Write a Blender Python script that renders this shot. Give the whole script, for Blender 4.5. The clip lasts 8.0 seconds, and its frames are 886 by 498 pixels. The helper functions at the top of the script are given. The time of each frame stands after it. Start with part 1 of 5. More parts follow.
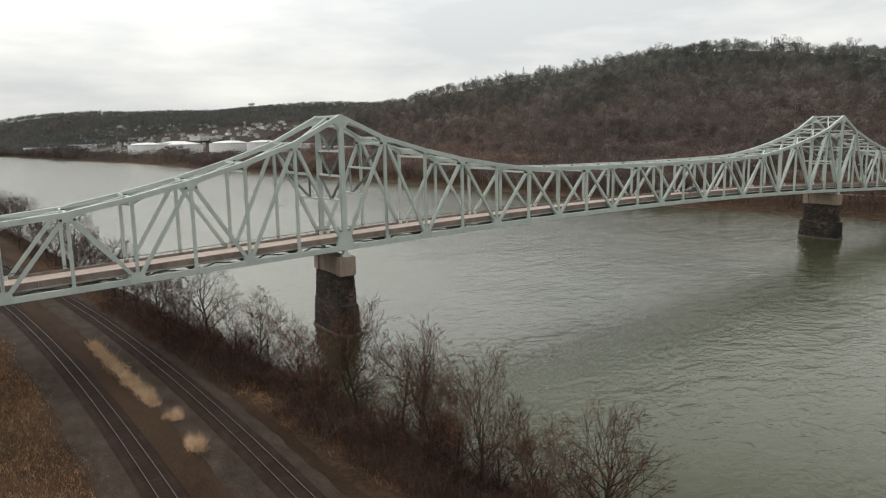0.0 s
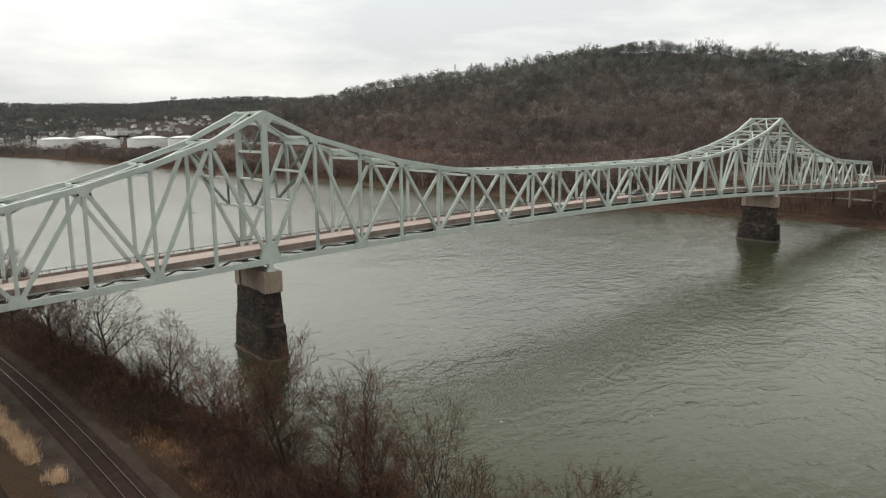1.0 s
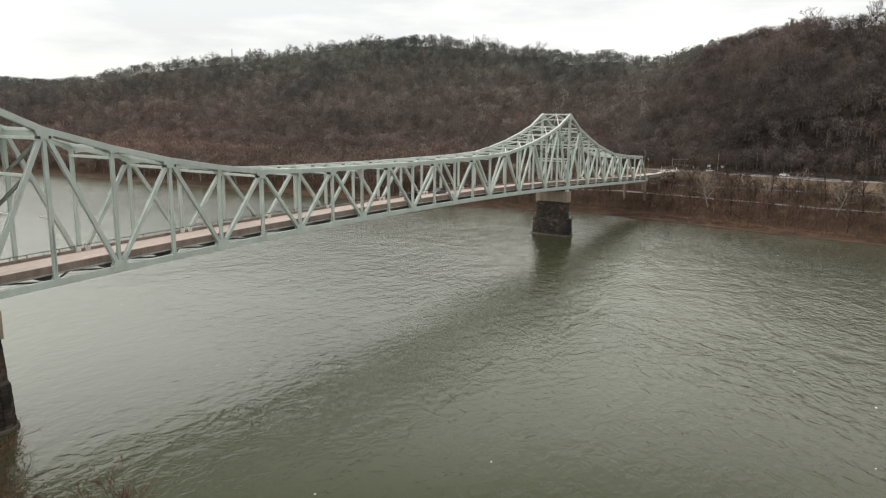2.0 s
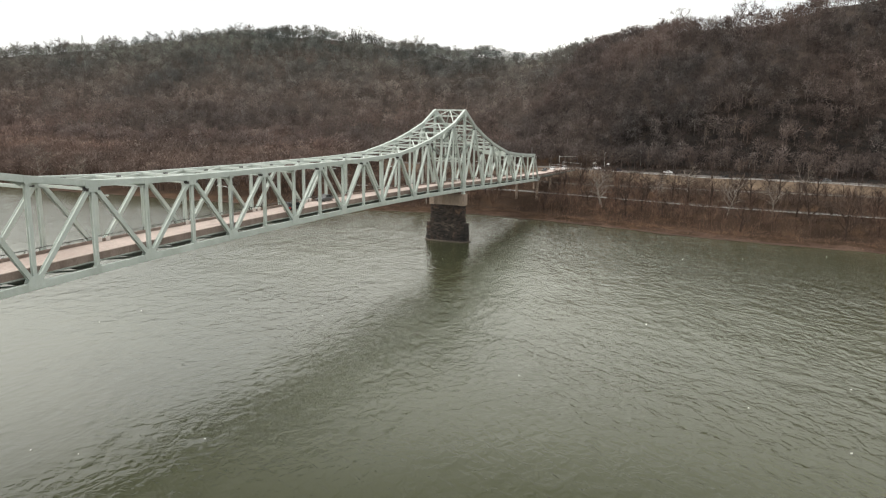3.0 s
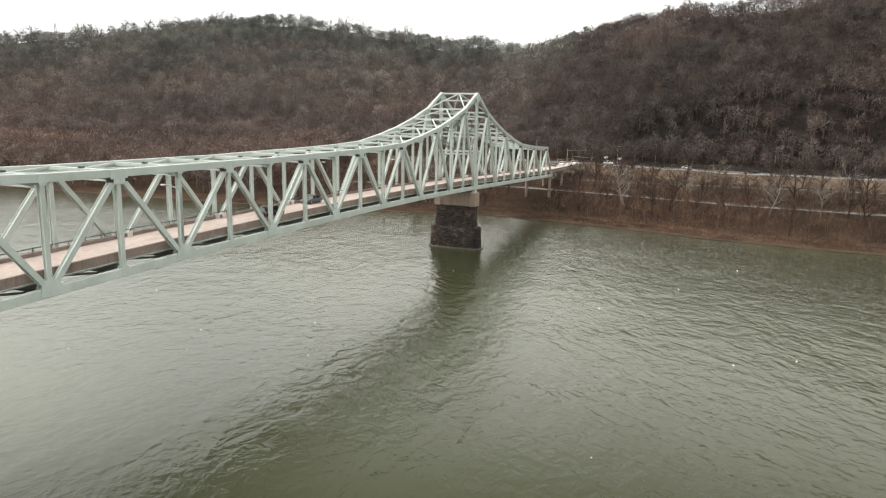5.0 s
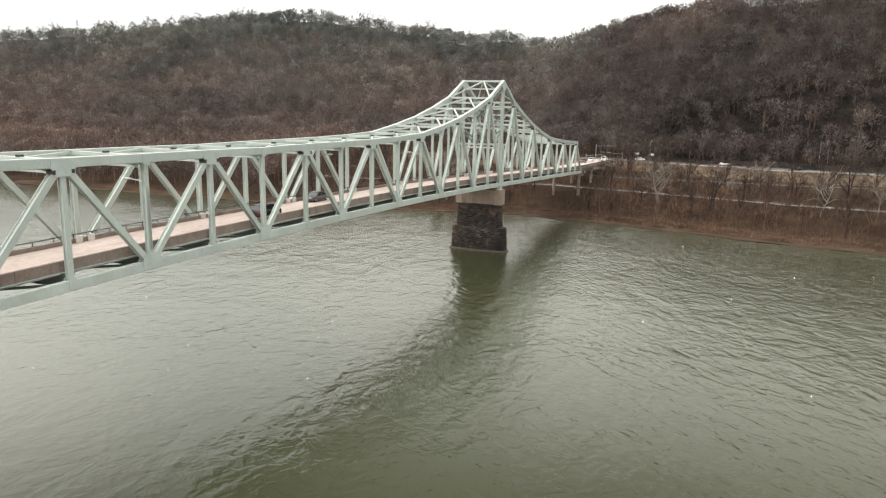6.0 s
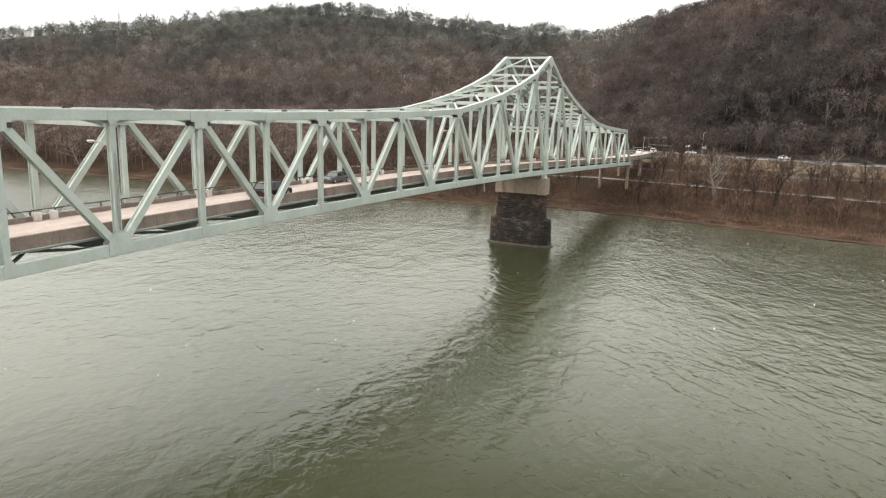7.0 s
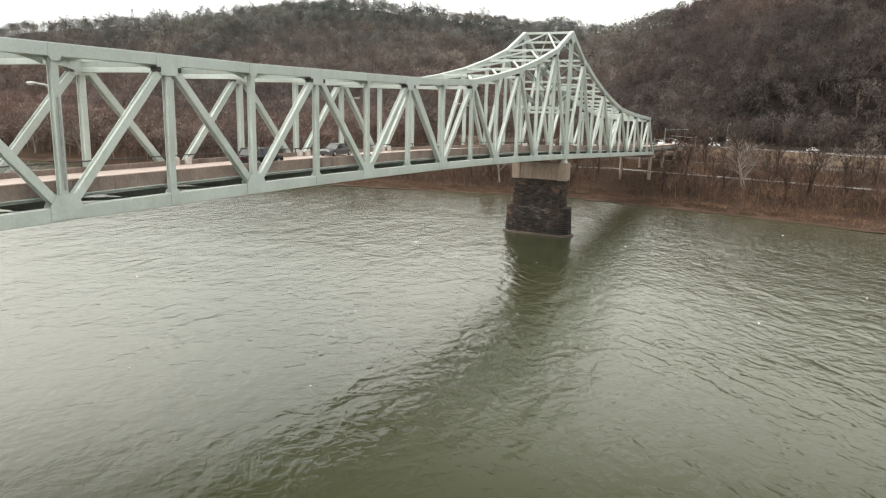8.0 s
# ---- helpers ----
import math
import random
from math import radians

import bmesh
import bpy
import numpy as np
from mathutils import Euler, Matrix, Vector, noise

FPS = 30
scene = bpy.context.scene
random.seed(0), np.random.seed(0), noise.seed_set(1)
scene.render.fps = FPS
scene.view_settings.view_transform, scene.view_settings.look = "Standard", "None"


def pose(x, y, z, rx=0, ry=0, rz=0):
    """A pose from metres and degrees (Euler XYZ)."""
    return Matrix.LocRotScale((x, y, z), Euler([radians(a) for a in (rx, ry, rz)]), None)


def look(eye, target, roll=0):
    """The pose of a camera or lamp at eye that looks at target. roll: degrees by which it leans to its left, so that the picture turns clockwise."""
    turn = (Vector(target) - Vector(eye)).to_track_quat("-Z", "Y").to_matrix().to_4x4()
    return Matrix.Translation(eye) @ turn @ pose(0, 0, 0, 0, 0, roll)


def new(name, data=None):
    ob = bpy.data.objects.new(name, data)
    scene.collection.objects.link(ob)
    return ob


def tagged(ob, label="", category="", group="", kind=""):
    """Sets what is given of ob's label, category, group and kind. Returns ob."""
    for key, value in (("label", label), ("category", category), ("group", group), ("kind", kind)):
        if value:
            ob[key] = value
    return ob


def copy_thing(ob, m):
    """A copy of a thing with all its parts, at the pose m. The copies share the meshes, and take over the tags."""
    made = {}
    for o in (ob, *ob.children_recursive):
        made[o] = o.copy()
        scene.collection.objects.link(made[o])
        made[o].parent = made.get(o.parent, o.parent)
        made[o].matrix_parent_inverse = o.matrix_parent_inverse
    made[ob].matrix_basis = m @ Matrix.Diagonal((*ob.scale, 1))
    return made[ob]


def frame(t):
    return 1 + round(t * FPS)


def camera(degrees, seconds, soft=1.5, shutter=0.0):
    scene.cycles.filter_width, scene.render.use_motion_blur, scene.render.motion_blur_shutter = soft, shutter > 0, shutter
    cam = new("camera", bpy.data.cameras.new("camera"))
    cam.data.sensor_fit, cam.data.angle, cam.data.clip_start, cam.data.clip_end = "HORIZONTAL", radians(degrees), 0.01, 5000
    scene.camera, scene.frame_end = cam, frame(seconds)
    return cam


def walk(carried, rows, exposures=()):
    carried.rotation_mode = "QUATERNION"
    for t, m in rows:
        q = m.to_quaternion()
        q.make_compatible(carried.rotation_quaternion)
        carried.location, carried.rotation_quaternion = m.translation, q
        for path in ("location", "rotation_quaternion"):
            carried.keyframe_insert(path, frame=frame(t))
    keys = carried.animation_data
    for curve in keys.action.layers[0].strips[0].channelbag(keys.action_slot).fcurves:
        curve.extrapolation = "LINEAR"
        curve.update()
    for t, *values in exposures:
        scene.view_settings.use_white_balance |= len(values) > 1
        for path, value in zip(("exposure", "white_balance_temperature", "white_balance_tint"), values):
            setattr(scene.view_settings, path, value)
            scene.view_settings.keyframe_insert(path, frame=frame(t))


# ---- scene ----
cam = camera(64.6, 8.0, soft=1.25)
PATH = [
    (0, (-58.605, -117.488, 37.964), (-57.486, -115.863, 37.634), -1.0),
    (0.5, (-56.199, -112.517, 38.16), (-55.029, -110.93, 37.827), -0.8),
    (1, (-52.064, -106.032, 38.401), (-50.791, -104.528, 38.061), -0.4),
    (1.5, (-46.713, -98.844, 38.679), (-45.287, -97.487, 38.327), 0.0),
    (2, (-39.774, -91.228, 38.854), (-38.112, -90.178, 38.489), 0.6),
    (2.2, (-36.596, -88.228, 38.84), (-34.859, -87.307, 38.473), 0.7),
    (3.3, (-15.757, -73.292, 39.052), (-13.934, -72.555, 38.676), 1.1),
    (3.5, (-12.814, -70.943, 38.955), (-10.990, -70.213, 38.577), 1.2),
    (4, (-7.721, -66.434, 38.489), (-5.894, -65.716, 38.110), 1.2),
    (4.5, (-0.430, -62.628, 37.403), (1.400, -61.917, 37.020), 1.2),
    (5.8, (18.636, -54.802, 34.510), (20.465, -54.091, 34.119), 1.0),
    (6, (21.530, -53.640, 34.190), (23.336, -52.876, 33.797), 1.1),
    (6.5, (28.371, -50.534, 32.572), (30.131, -49.675, 32.168), 1.3),
    (7, (34.830, -47.740, 30.240), (36.592, -46.883, 29.839), 1.35),
    (7.5, (39.740, -45.500, 28.010), (41.493, -44.626, 27.609), 1.4),
    (8, (43.361, -43.750, 26.096), (45.107, -42.860, 25.693), 1.5),
]
EXPOSURES = [(0.0, -0.04, 6850, 9), (1.5, 0.12, 6900, 9), (3.5, 0.54, 6950, 10), (4.5, 0.61, 6950, 10), (6.5, 0.72, 7000, 10), (8.0, 0.76, 7000, 10)]
walk(cam, [(t, look(eye, target, roll)) for t, eye, target, roll in PATH], EXPOSURES)

# ---- world, sun, exposure ----
world = bpy.data.worlds.new("overcast_sky")
scene.world = world
world.use_nodes = True
wn, wl = world.node_tree.nodes, world.node_tree.links
wn.clear()
w_out = wn.new("ShaderNodeOutputWorld")
w_bg = wn.new("ShaderNodeBackground")
w_sky = wn.new("ShaderNodeTexSky")
w_sky.sky_type = "NISHITA"
w_sky.sun_disc = False
w_sky.sun_elevation, w_sky.sun_rotation = radians(50), radians(-34)
w_sky.air_density, w_sky.dust_density = 1.0, 3.0
w_dim = wn.new("ShaderNodeVectorMath")
w_dim.operation = "SCALE"
w_dim.inputs["Scale"].default_value = 0.1
w_co = wn.new("ShaderNodeTexCoord")
w_map = wn.new("ShaderNodeMapping")
w_map.inputs["Scale"].default_value = (1.0, 1.0, 4.5)
w_noise = wn.new("ShaderNodeTexNoise")
w_noise.inputs["Scale"].default_value = 2.3
w_noise.inputs["Detail"].default_value = 7
w_noise.inputs["Roughness"].default_value = 0.55
w_ramp = wn.new("ShaderNodeValToRGB")
w_ramp.color_ramp.elements[0].position, w_ramp.color_ramp.elements[0].color = 0.38, (0.675, 0.715, 0.755, 1)
w_ramp.color_ramp.elements[1].position, w_ramp.color_ramp.elements[1].color = 0.62, (0.98, 1.0, 1.005, 1)
w_mix = wn.new("ShaderNodeMix")
w_mix.data_type = "RGBA"
w_mix.inputs["Factor"].default_value = 0.92
wl.new(w_co.outputs["Generated"], w_map.inputs["Vector"])
wl.new(w_map.outputs["Vector"], w_noise.inputs["Vector"])
wl.new(w_noise.outputs["Fac"], w_ramp.inputs["Fac"])
wl.new(w_sky.outputs["Color"], w_dim.inputs[0])
wl.new(w_dim.outputs["Vector"], w_mix.inputs["A"])
wl.new(w_ramp.outputs["Color"], w_mix.inputs["B"])
wl.new(w_mix.outputs["Result"], w_bg.inputs["Color"])
# an overcast sky brightens towards the zenith
w_sep = wn.new("ShaderNodeSeparateXYZ")
w_rise = wn.new("ShaderNodeMapRange")
for socket, value in (("From Min", 0.0), ("From Max", 0.8), ("To Min", 0.97), ("To Max", 2.0)):
    w_rise.inputs[socket].default_value = value
wl.new(w_co.outputs["Generated"], w_sep.inputs["Vector"])
wl.new(w_sep.outputs["Z"], w_rise.inputs["Value"])
# the cloud is thinner and brighter around the hidden sun
w_dot, w_side, w_high, w_lean, w_gain = wn.new("ShaderNodeVectorMath"), wn.new("ShaderNodeMath"), wn.new("ShaderNodeMapRange"), wn.new("ShaderNodeMath"), wn.new("ShaderNodeMath")
w_dot.operation = "DOT_PRODUCT"
w_dot.inputs[1].default_value = (-0.555, 0.832, 0.0)
wl.new(w_co.outputs["Generated"], w_dot.inputs[0])
w_side.operation = "SUBTRACT"
w_side.inputs[1].default_value = 0.2
wl.new(w_dot.outputs["Value"], w_side.inputs[0])
for socket, value in (("From Min", 0.08), ("From Max", 0.45), ("To Min", 0.0), ("To Max", 0.4)):
    w_high.inputs[socket].default_value = value
wl.new(w_sep.outputs["Z"], w_high.inputs["Value"])
w_lean.operation = "MULTIPLY_ADD"
w_lean.inputs[2].default_value = 1.0
wl.new(w_side.outputs[0], w_lean.inputs[0])
wl.new(w_high.outputs["Result"], w_lean.inputs[1])
w_gain.operation = "MULTIPLY"
wl.new(w_lean.outputs[0], w_gain.inputs[0])
wl.new(w_rise.outputs["Result"], w_gain.inputs[1])
wl.new(w_gain.outputs[0], w_bg.inputs["Strength"])
wl.new(w_bg.outputs["Background"], w_out.inputs["Surface"])

sun = new("sun", bpy.data.lights.new("sun", "SUN"))
sun.data.energy, sun.data.angle, sun.data.color = 0.8, radians(60), (1.0, 0.96, 0.9)
sun.matrix_world = look((-60, 90, 130), (0, 0, 0))


# ---- materials ----
def tree_of(name):
    m = bpy.data.materials.new(name)
    m.use_nodes = True
    n, l = m.node_tree.nodes, m.node_tree.links
    return m, n, l, n["Principled BSDF"]


def ramp_of(n, l, source, stops):
    r = n.new("ShaderNodeValToRGB")
    while len(r.color_ramp.elements) < len(stops):
        r.color_ramp.elements.new(0.5)
    for e, (p, c) in zip(r.color_ramp.elements, stops):
        e.position, e.color = p, (*c, 1)
    l.new(source, r.inputs["Fac"])
    return r.outputs["Color"]


def noise_of(n, l, scale, detail=4, rough=0.55, stretch=(1, 1, 1), coords="Object"):
    co, mp, t = n.new("ShaderNodeTexCoord"), n.new("ShaderNodeMapping"), n.new("ShaderNodeTexNoise")
    mp.inputs["Scale"].default_value = stretch
    t.inputs["Scale"].default_value, t.inputs["Detail"].default_value, t.inputs["Roughness"].default_value = scale, detail, rough
    l.new(co.outputs[coords], mp.inputs["Vector"])
    l.new(mp.outputs["Vector"], t.inputs["Vector"])
    return t.outputs["Fac"]


def blend(n, l, a, b, factor, how="MIX"):
    x = n.new("ShaderNodeMix")
    x.data_type, x.blend_type = "RGBA", how
    for socket, v in (("A", a), ("B", b)):
        if isinstance(v, tuple):
            x.inputs[socket].default_value = (*v, 1)
        else:
            l.new(v, x.inputs[socket])
    if isinstance(factor, float):
        x.inputs["Factor"].default_value = factor
    else:
        l.new(factor, x.inputs["Factor"])
    return x.outputs["Result"]


def bump_of(n, l, p, height, strength, distance):
    b = n.new("ShaderNodeBump")
    b.inputs["Strength"].default_value, b.inputs["Distance"].default_value = strength, distance
    l.new(height, b.inputs["Height"])
    l.new(b.outputs["Normal"], p.inputs["Normal"])


def surface(name, dark, light, scale, fine, rough=0.8, metal=0.0, bump=0.3, depth=0.02, stain=None, stain_scale=0.3, stretch=(1, 1, 1), per_piece=0.0, grain_by=0.28, per_island=0.0, upland=None):
    """Two scales of variation between two colours, with stains of a third, and fine relief."""
    m, n, l, p = tree_of(name)
    big, small = noise_of(n, l, scale, 5, 0.6, stretch), noise_of(n, l, fine, 5, 0.65, stretch)
    c = ramp_of(n, l, big, [(0.32, dark), (0.68, light)])
    grain = ramp_of(n, l, small, [(0.3, (1 - grain_by,) * 3), (0.7, (1 + grain_by / 2,) * 3)])
    c = blend(n, l, c, grain, 1.0, "MULTIPLY")
    if stain:
        s = ramp_of(n, l, noise_of(n, l, stain_scale, 7, 0.7, stretch), [(0.52, (0, 0, 0)), (0.7, (1, 1, 1))])
        c = blend(n, l, c, stain, s)
    if upland:
        # another cover of the ground up on the hills
        co, sep, high = n.new("ShaderNodeTexCoord"), n.new("ShaderNodeSeparateXYZ"), n.new("ShaderNodeMapRange")
        l.new(co.outputs["Object"], sep.inputs["Vector"])
        l.new(sep.outputs["Z"], high.inputs["Value"])
        for socket, value in (("From Min", 12.0), ("From Max", 22.0)):
            high.inputs[socket].default_value = value
        litter = blend(n, l, upland, ramp_of(n, l, noise_of(n, l, 0.16, 6, 0.7), [(0.35, (0.55, 0.55, 0.55)), (0.65, (1.25, 1.22, 1.2))]), 1.0, "MULTIPLY")
        c = blend(n, l, c, blend(n, l, litter, grain, 1.0, "MULTIPLY"), high.outputs["Result"])
    if per_piece:
        info = n.new("ShaderNodeObjectInfo")
        c = blend(n, l, c, ramp_of(n, l, info.outputs["Random"], [(0.0, (1 - per_piece,) * 3), (1.0, (1 + per_piece,) * 3)]), 1.0, "MULTIPLY")
    if per_island:
        geo = n.new("ShaderNodeNewGeometry")
        c = blend(n, l, c, ramp_of(n, l, geo.outputs["Random Per Island"], [(0.0, (1 - per_island,) * 3), (1.0, (1 + per_island,) * 3)]), 1.0, "MULTIPLY")
    l.new(c, p.inputs["Base Color"])
    p.inputs["Roughness"].default_value, p.inputs["Metallic"].default_value = rough, metal
    if rough >= 0.95:
        p.inputs["Specular IOR Level"].default_value = 0.1
    if bump:
        bump_of(n, l, p, small, bump, depth)
    return m


def plain(name, colour, rough=0.5, metal=0.0, glow=0.0):
    m, n, l, p = tree_of(name)
    p.inputs["Base Color"].default_value = (*colour, 1)
    p.inputs["Roughness"].default_value, p.inputs["Metallic"].default_value = rough, metal
    if glow:
        p.inputs["Emission Color"].default_value, p.inputs["Emission Strength"].default_value = (*colour, 1), glow
    return m


def wood_stuff(name, stops, rough=0.95, crown=0.13, upland=False, sheer=0.0, by_tree=False):
    """Bark and twigs: one tone for each island, out of a ramp, with patches tens of metres wide."""
    m, n, l, p = tree_of(name)
    g = n.new("ShaderNodeNewGeometry")
    a = ramp_of(n, l, g.outputs["Random Per Island"], stops)
    b = ramp_of(n, l, noise_of(n, l, 0.012, 3), [(0.35, (0.7, 0.74, 0.76)), (0.65, (1.25, 1.15, 1.1))])
    crowns = ramp_of(n, l, noise_of(n, l, crown, 2), [(0.36, (0.76, 0.76, 0.77)), (0.64, (1.2, 1.19, 1.18))])
    c = blend(n, l, blend(n, l, a, b, 1.0, "MULTIPLY"), crowns, 1.0, "MULTIPLY")
    if by_tree:
        # each tree has a tone of its own, from dark red-brown to pale lichened grey
        tone = n.new("ShaderNodeAttribute")
        tone.attribute_name = "tone"
        c = blend(n, l, c, ramp_of(n, l, tone.outputs["Fac"], [(0.0, (0.62, 0.58, 0.56)), (0.7, (1.05, 1.03, 1.02)), (1.0, (1.42, 1.46, 1.45))]), 1.0, "MULTIPLY")
    if upland:
        # red-brown oaks and brush low down, grey-green stems higher up
        co, sep, high = n.new("ShaderNodeTexCoord"), n.new("ShaderNodeSeparateXYZ"), n.new("ShaderNodeMapRange")
        l.new(co.outputs["Object"], sep.inputs["Vector"])
        l.new(sep.outputs["Z"], high.inputs["Value"])
        for socket, value in (("From Min", 15.0), ("From Max", 110.0)):
            high.inputs[socket].default_value = value
        c = blend(n, l, c, ramp_of(n, l, high.outputs["Result"], [(0.0, (1.08, 0.92, 0.88)), (0.4, (1.0, 0.99, 0.97)), (1.0, (0.86, 1.02, 0.99))]), 1.0, "MULTIPLY")
    l.new(c, p.inputs["Base Color"])
    p.inputs["Roughness"].default_value = rough
    p.inputs["Specular IOR Level"].default_value = 0.1
    if sheer:
        # sprays of twigs scatter light onwards
        mix, pass_on = n.new("ShaderNodeMixShader"), n.new("ShaderNodeBsdfTranslucent")
        mix.inputs["Fac"].default_value = sheer
        l.new(c, pass_on.inputs["Color"])
        l.new(p.outputs["BSDF"], mix.inputs[1])
        l.new(pass_on.outputs["BSDF"], mix.inputs[2])
        l.new(mix.outputs["Shader"], n["Material Output"].inputs["Surface"])
    return m


STEEL = surface("pale_green_paint", (0.40, 0.45, 0.415), (0.485, 0.535, 0.495), 0.35, 6, 0.5, 0.0, 0.06, 0.01, (0.37, 0.405, 0.36), 0.5, (1, 1, 0.6), 0.05, 0.1)
# under-deck shade is put into this darker green; the brown stains are its own
STEEL_IN = surface("shade_darkened_grey_green_paint", (0.09, 0.115, 0.10), (0.19, 0.23, 0.205), 0.4, 6, 0.6, 0.0, 0.12, 0.01, (0.16, 0.12, 0.09), 0.7)
ROAD_TOP = surface("salt_bleached_roadway", (0.41, 0.325, 0.285), (0.53, 0.435, 0.388), 0.12, 5, 0.9, 0, 0.15, 0.01, (0.34, 0.275, 0.24), 0.25, (0.25, 1, 1))
PARAPET = surface("weathered_brown_concrete", (0.19, 0.145, 0.12), (0.26, 0.205, 0.175), 0.5, 7, 0.9, 0, 0.25, 0.02, (0.11, 0.08, 0.065), 0.6, (1, 1, 0.5), 0.08)
BLOCK_WHITE = surface("white_painted_concrete", (0.55, 0.5, 0.46), (0.68, 0.64, 0.6), 0.9, 9, 0.8, 0, 0.2, 0.01, (0.4, 0.34, 0.3), 1.4)
DARK_LEDGES = surface("near_black_rock", (0.009, 0.008, 0.0075), (0.026, 0.021, 0.018), 0.11, 1.1, 0.95, 0, 0.9, 0.4, (0.05, 0.039, 0.032), 0.07, (1, 1, 2.5))
CAP = surface("tan_concrete_with_streaks", (0.22, 0.165, 0.125), (0.34, 0.27, 0.215), 0.5, 6, 0.9, 0, 0.3, 0.03, (0.13, 0.095, 0.075), 0.5, (1, 1, 0.18))
STONE = surface("soot_black_masonry", (0.010, 0.0085, 0.0078), (0.034, 0.026, 0.021), 0.3, 3.2, 0.9, 0, 0.7, 0.08, (0.10, 0.058, 0.04), 0.28, (1, 1, 0.7), 0.0, 0.35, 0.6)
MORTAR = surface("pale_lime_mortar", (0.035, 0.029, 0.025), (0.115, 0.094, 0.078), 0.35, 4, 0.95, 0, 0.4, 0.03, (0.03, 0.024, 0.02), 0.3)
FOOTING = surface("wet_footing_stone", (0.05, 0.039, 0.031), (0.095, 0.075, 0.06), 0.6, 5, 0.8, 0, 0.4, 0.04)
EARTH = surface("leaf_litter_earth", (0.027, 0.0165, 0.010), (0.058, 0.036, 0.0235), 0.06, 1.6, 1.0, 0, 0.8, 0.15, (0.075, 0.043, 0.024), 0.09, (1, 1, 1), 0.0, 0.5, 0.0, (0.058, 0.046, 0.039))
BALLAST = surface("brown_track_gravel", (0.025, 0.0142, 0.0085), (0.05, 0.031, 0.019), 0.11, 7, 1.0, 0, 1.0, 0.08, (0.045, 0.028, 0.019), 0.16, (1, 0.35, 1), 0.0, 0.5)
STONE_CHIP = surface("grey_crushed_stone", (0.031, 0.0225, 0.0168), (0.062, 0.048, 0.038), 0.5, 7, 1.0, 0, 1.0, 0.08, (0.034, 0.023, 0.016), 0.4, (1, 0.5, 1), 0.0, 0.5)
CINDER = surface("dark_cinder_trackbed", (0.02, 0.0115, 0.0085), (0.036, 0.0225, 0.017), 0.3, 6, 1.0, 0, 0.8, 0.05)
TIE = surface("creosoted_timber", (0.017, 0.010, 0.008), (0.034, 0.022, 0.018), 1.5, 9, 0.95, 0, 0.4, 0.02, None, 1, (6, 1, 1), 0.3)
RAIL = surface("worn_rail_steel", (0.06, 0.045, 0.04), (0.13, 0.11, 0.1), 1.2, 9, 0.4, 0.4, 0.1, 0.005)
ASPHALT = surface("grey_asphalt", (0.095, 0.088, 0.082), (0.14, 0.13, 0.122), 0.1, 4, 0.95, 0, 0.2, 0.01, (0.17, 0.16, 0.15), 0.05)
GUARD = surface("galvanised_guardrail", (0.35, 0.35, 0.34), (0.48, 0.48, 0.47), 1, 8, 0.5, 0.4, 0.05, 0.004)
VERGE = surface("tan_dead_grass", (0.08, 0.057, 0.04), (0.17, 0.125, 0.088), 0.09, 1.8, 1.0, 0, 0.8, 0.12, (0.05, 0.034, 0.023), 0.12, (1, 1, 1), 0.0, 0.5)
SAND = surface("muddy_bank", (0.046, 0.028, 0.0205), (0.094, 0.061, 0.045), 0.12, 2.2, 1.0, 0, 0.6, 0.1, (0.05, 0.035, 0.026), 0.15)
BARK = surface("grey_brown_bark", (0.026, 0.018, 0.0145), (0.068, 0.048, 0.039), 0.8, 7, 0.95, 0, 0.6, 0.03, None, 1, (1, 1, 0.3))
BARK_PALE = surface("pale_sycamore_bark", (0.18, 0.155, 0.132), (0.32, 0.285, 0.25), 0.7, 5, 0.9, 0, 0.3, 0.02, (0.13, 0.105, 0.085), 1.1)
TWIGS = wood_stuff("bare_twigs", [(0.0, (0.066, 0.035, 0.023)), (0.6, (0.145, 0.078, 0.051)), (1.0, (0.235, 0.135, 0.092))], sheer=0.3)
PALE_TWIGS = wood_stuff("pale_grey_twigs", [(0.0, (0.09, 0.07, 0.058)), (1.0, (0.2, 0.165, 0.14))])
BRUSH = wood_stuff("riverside_brush", [(0.0, (0.014, 0.009, 0.0072)), (0.6, (0.05, 0.0315, 0.0245)), (1.0, (0.112, 0.073, 0.056))])
FAR_BRUSH = wood_stuff("far_bank_brush", [(0.0, (0.042, 0.0275, 0.021)), (0.6, (0.105, 0.071, 0.056)), (1.0, (0.2, 0.142, 0.112))], sheer=0.3)
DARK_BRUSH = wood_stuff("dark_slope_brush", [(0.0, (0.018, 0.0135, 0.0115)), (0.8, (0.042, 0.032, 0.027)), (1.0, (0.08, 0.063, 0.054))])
WOODS = wood_stuff("bare_hillside_woods", [(0.0, (0.136, 0.122, 0.116)), (0.97, (0.165, 0.15, 0.143)), (1.0, (0.21, 0.196, 0.188))], upland=True, sheer=0.45, by_tree=True)
# distance haze over the far ridge is mixed into this grey-green
DISTANT_WOODS = wood_stuff("haze_grey_distant_woods", [(0.0, (0.09, 0.1, 0.096)), (0.9, (0.122, 0.131, 0.125)), (1.0, (0.15, 0.156, 0.148))], sheer=0.45)
CREST_TWIGS = wood_stuff("pale_grey_crest_twigs", [(0.0, (0.2, 0.185, 0.17)), (1.0, (0.36, 0.335, 0.31))], sheer=0.5, by_tree=True)
RIVER_WOODS = wood_stuff("brown_river_woods", [(0.0, (0.13, 0.099, 0.086)), (0.9, (0.19, 0.148, 0.13)), (1.0, (0.26, 0.21, 0.19))], sheer=0.45, by_tree=True)
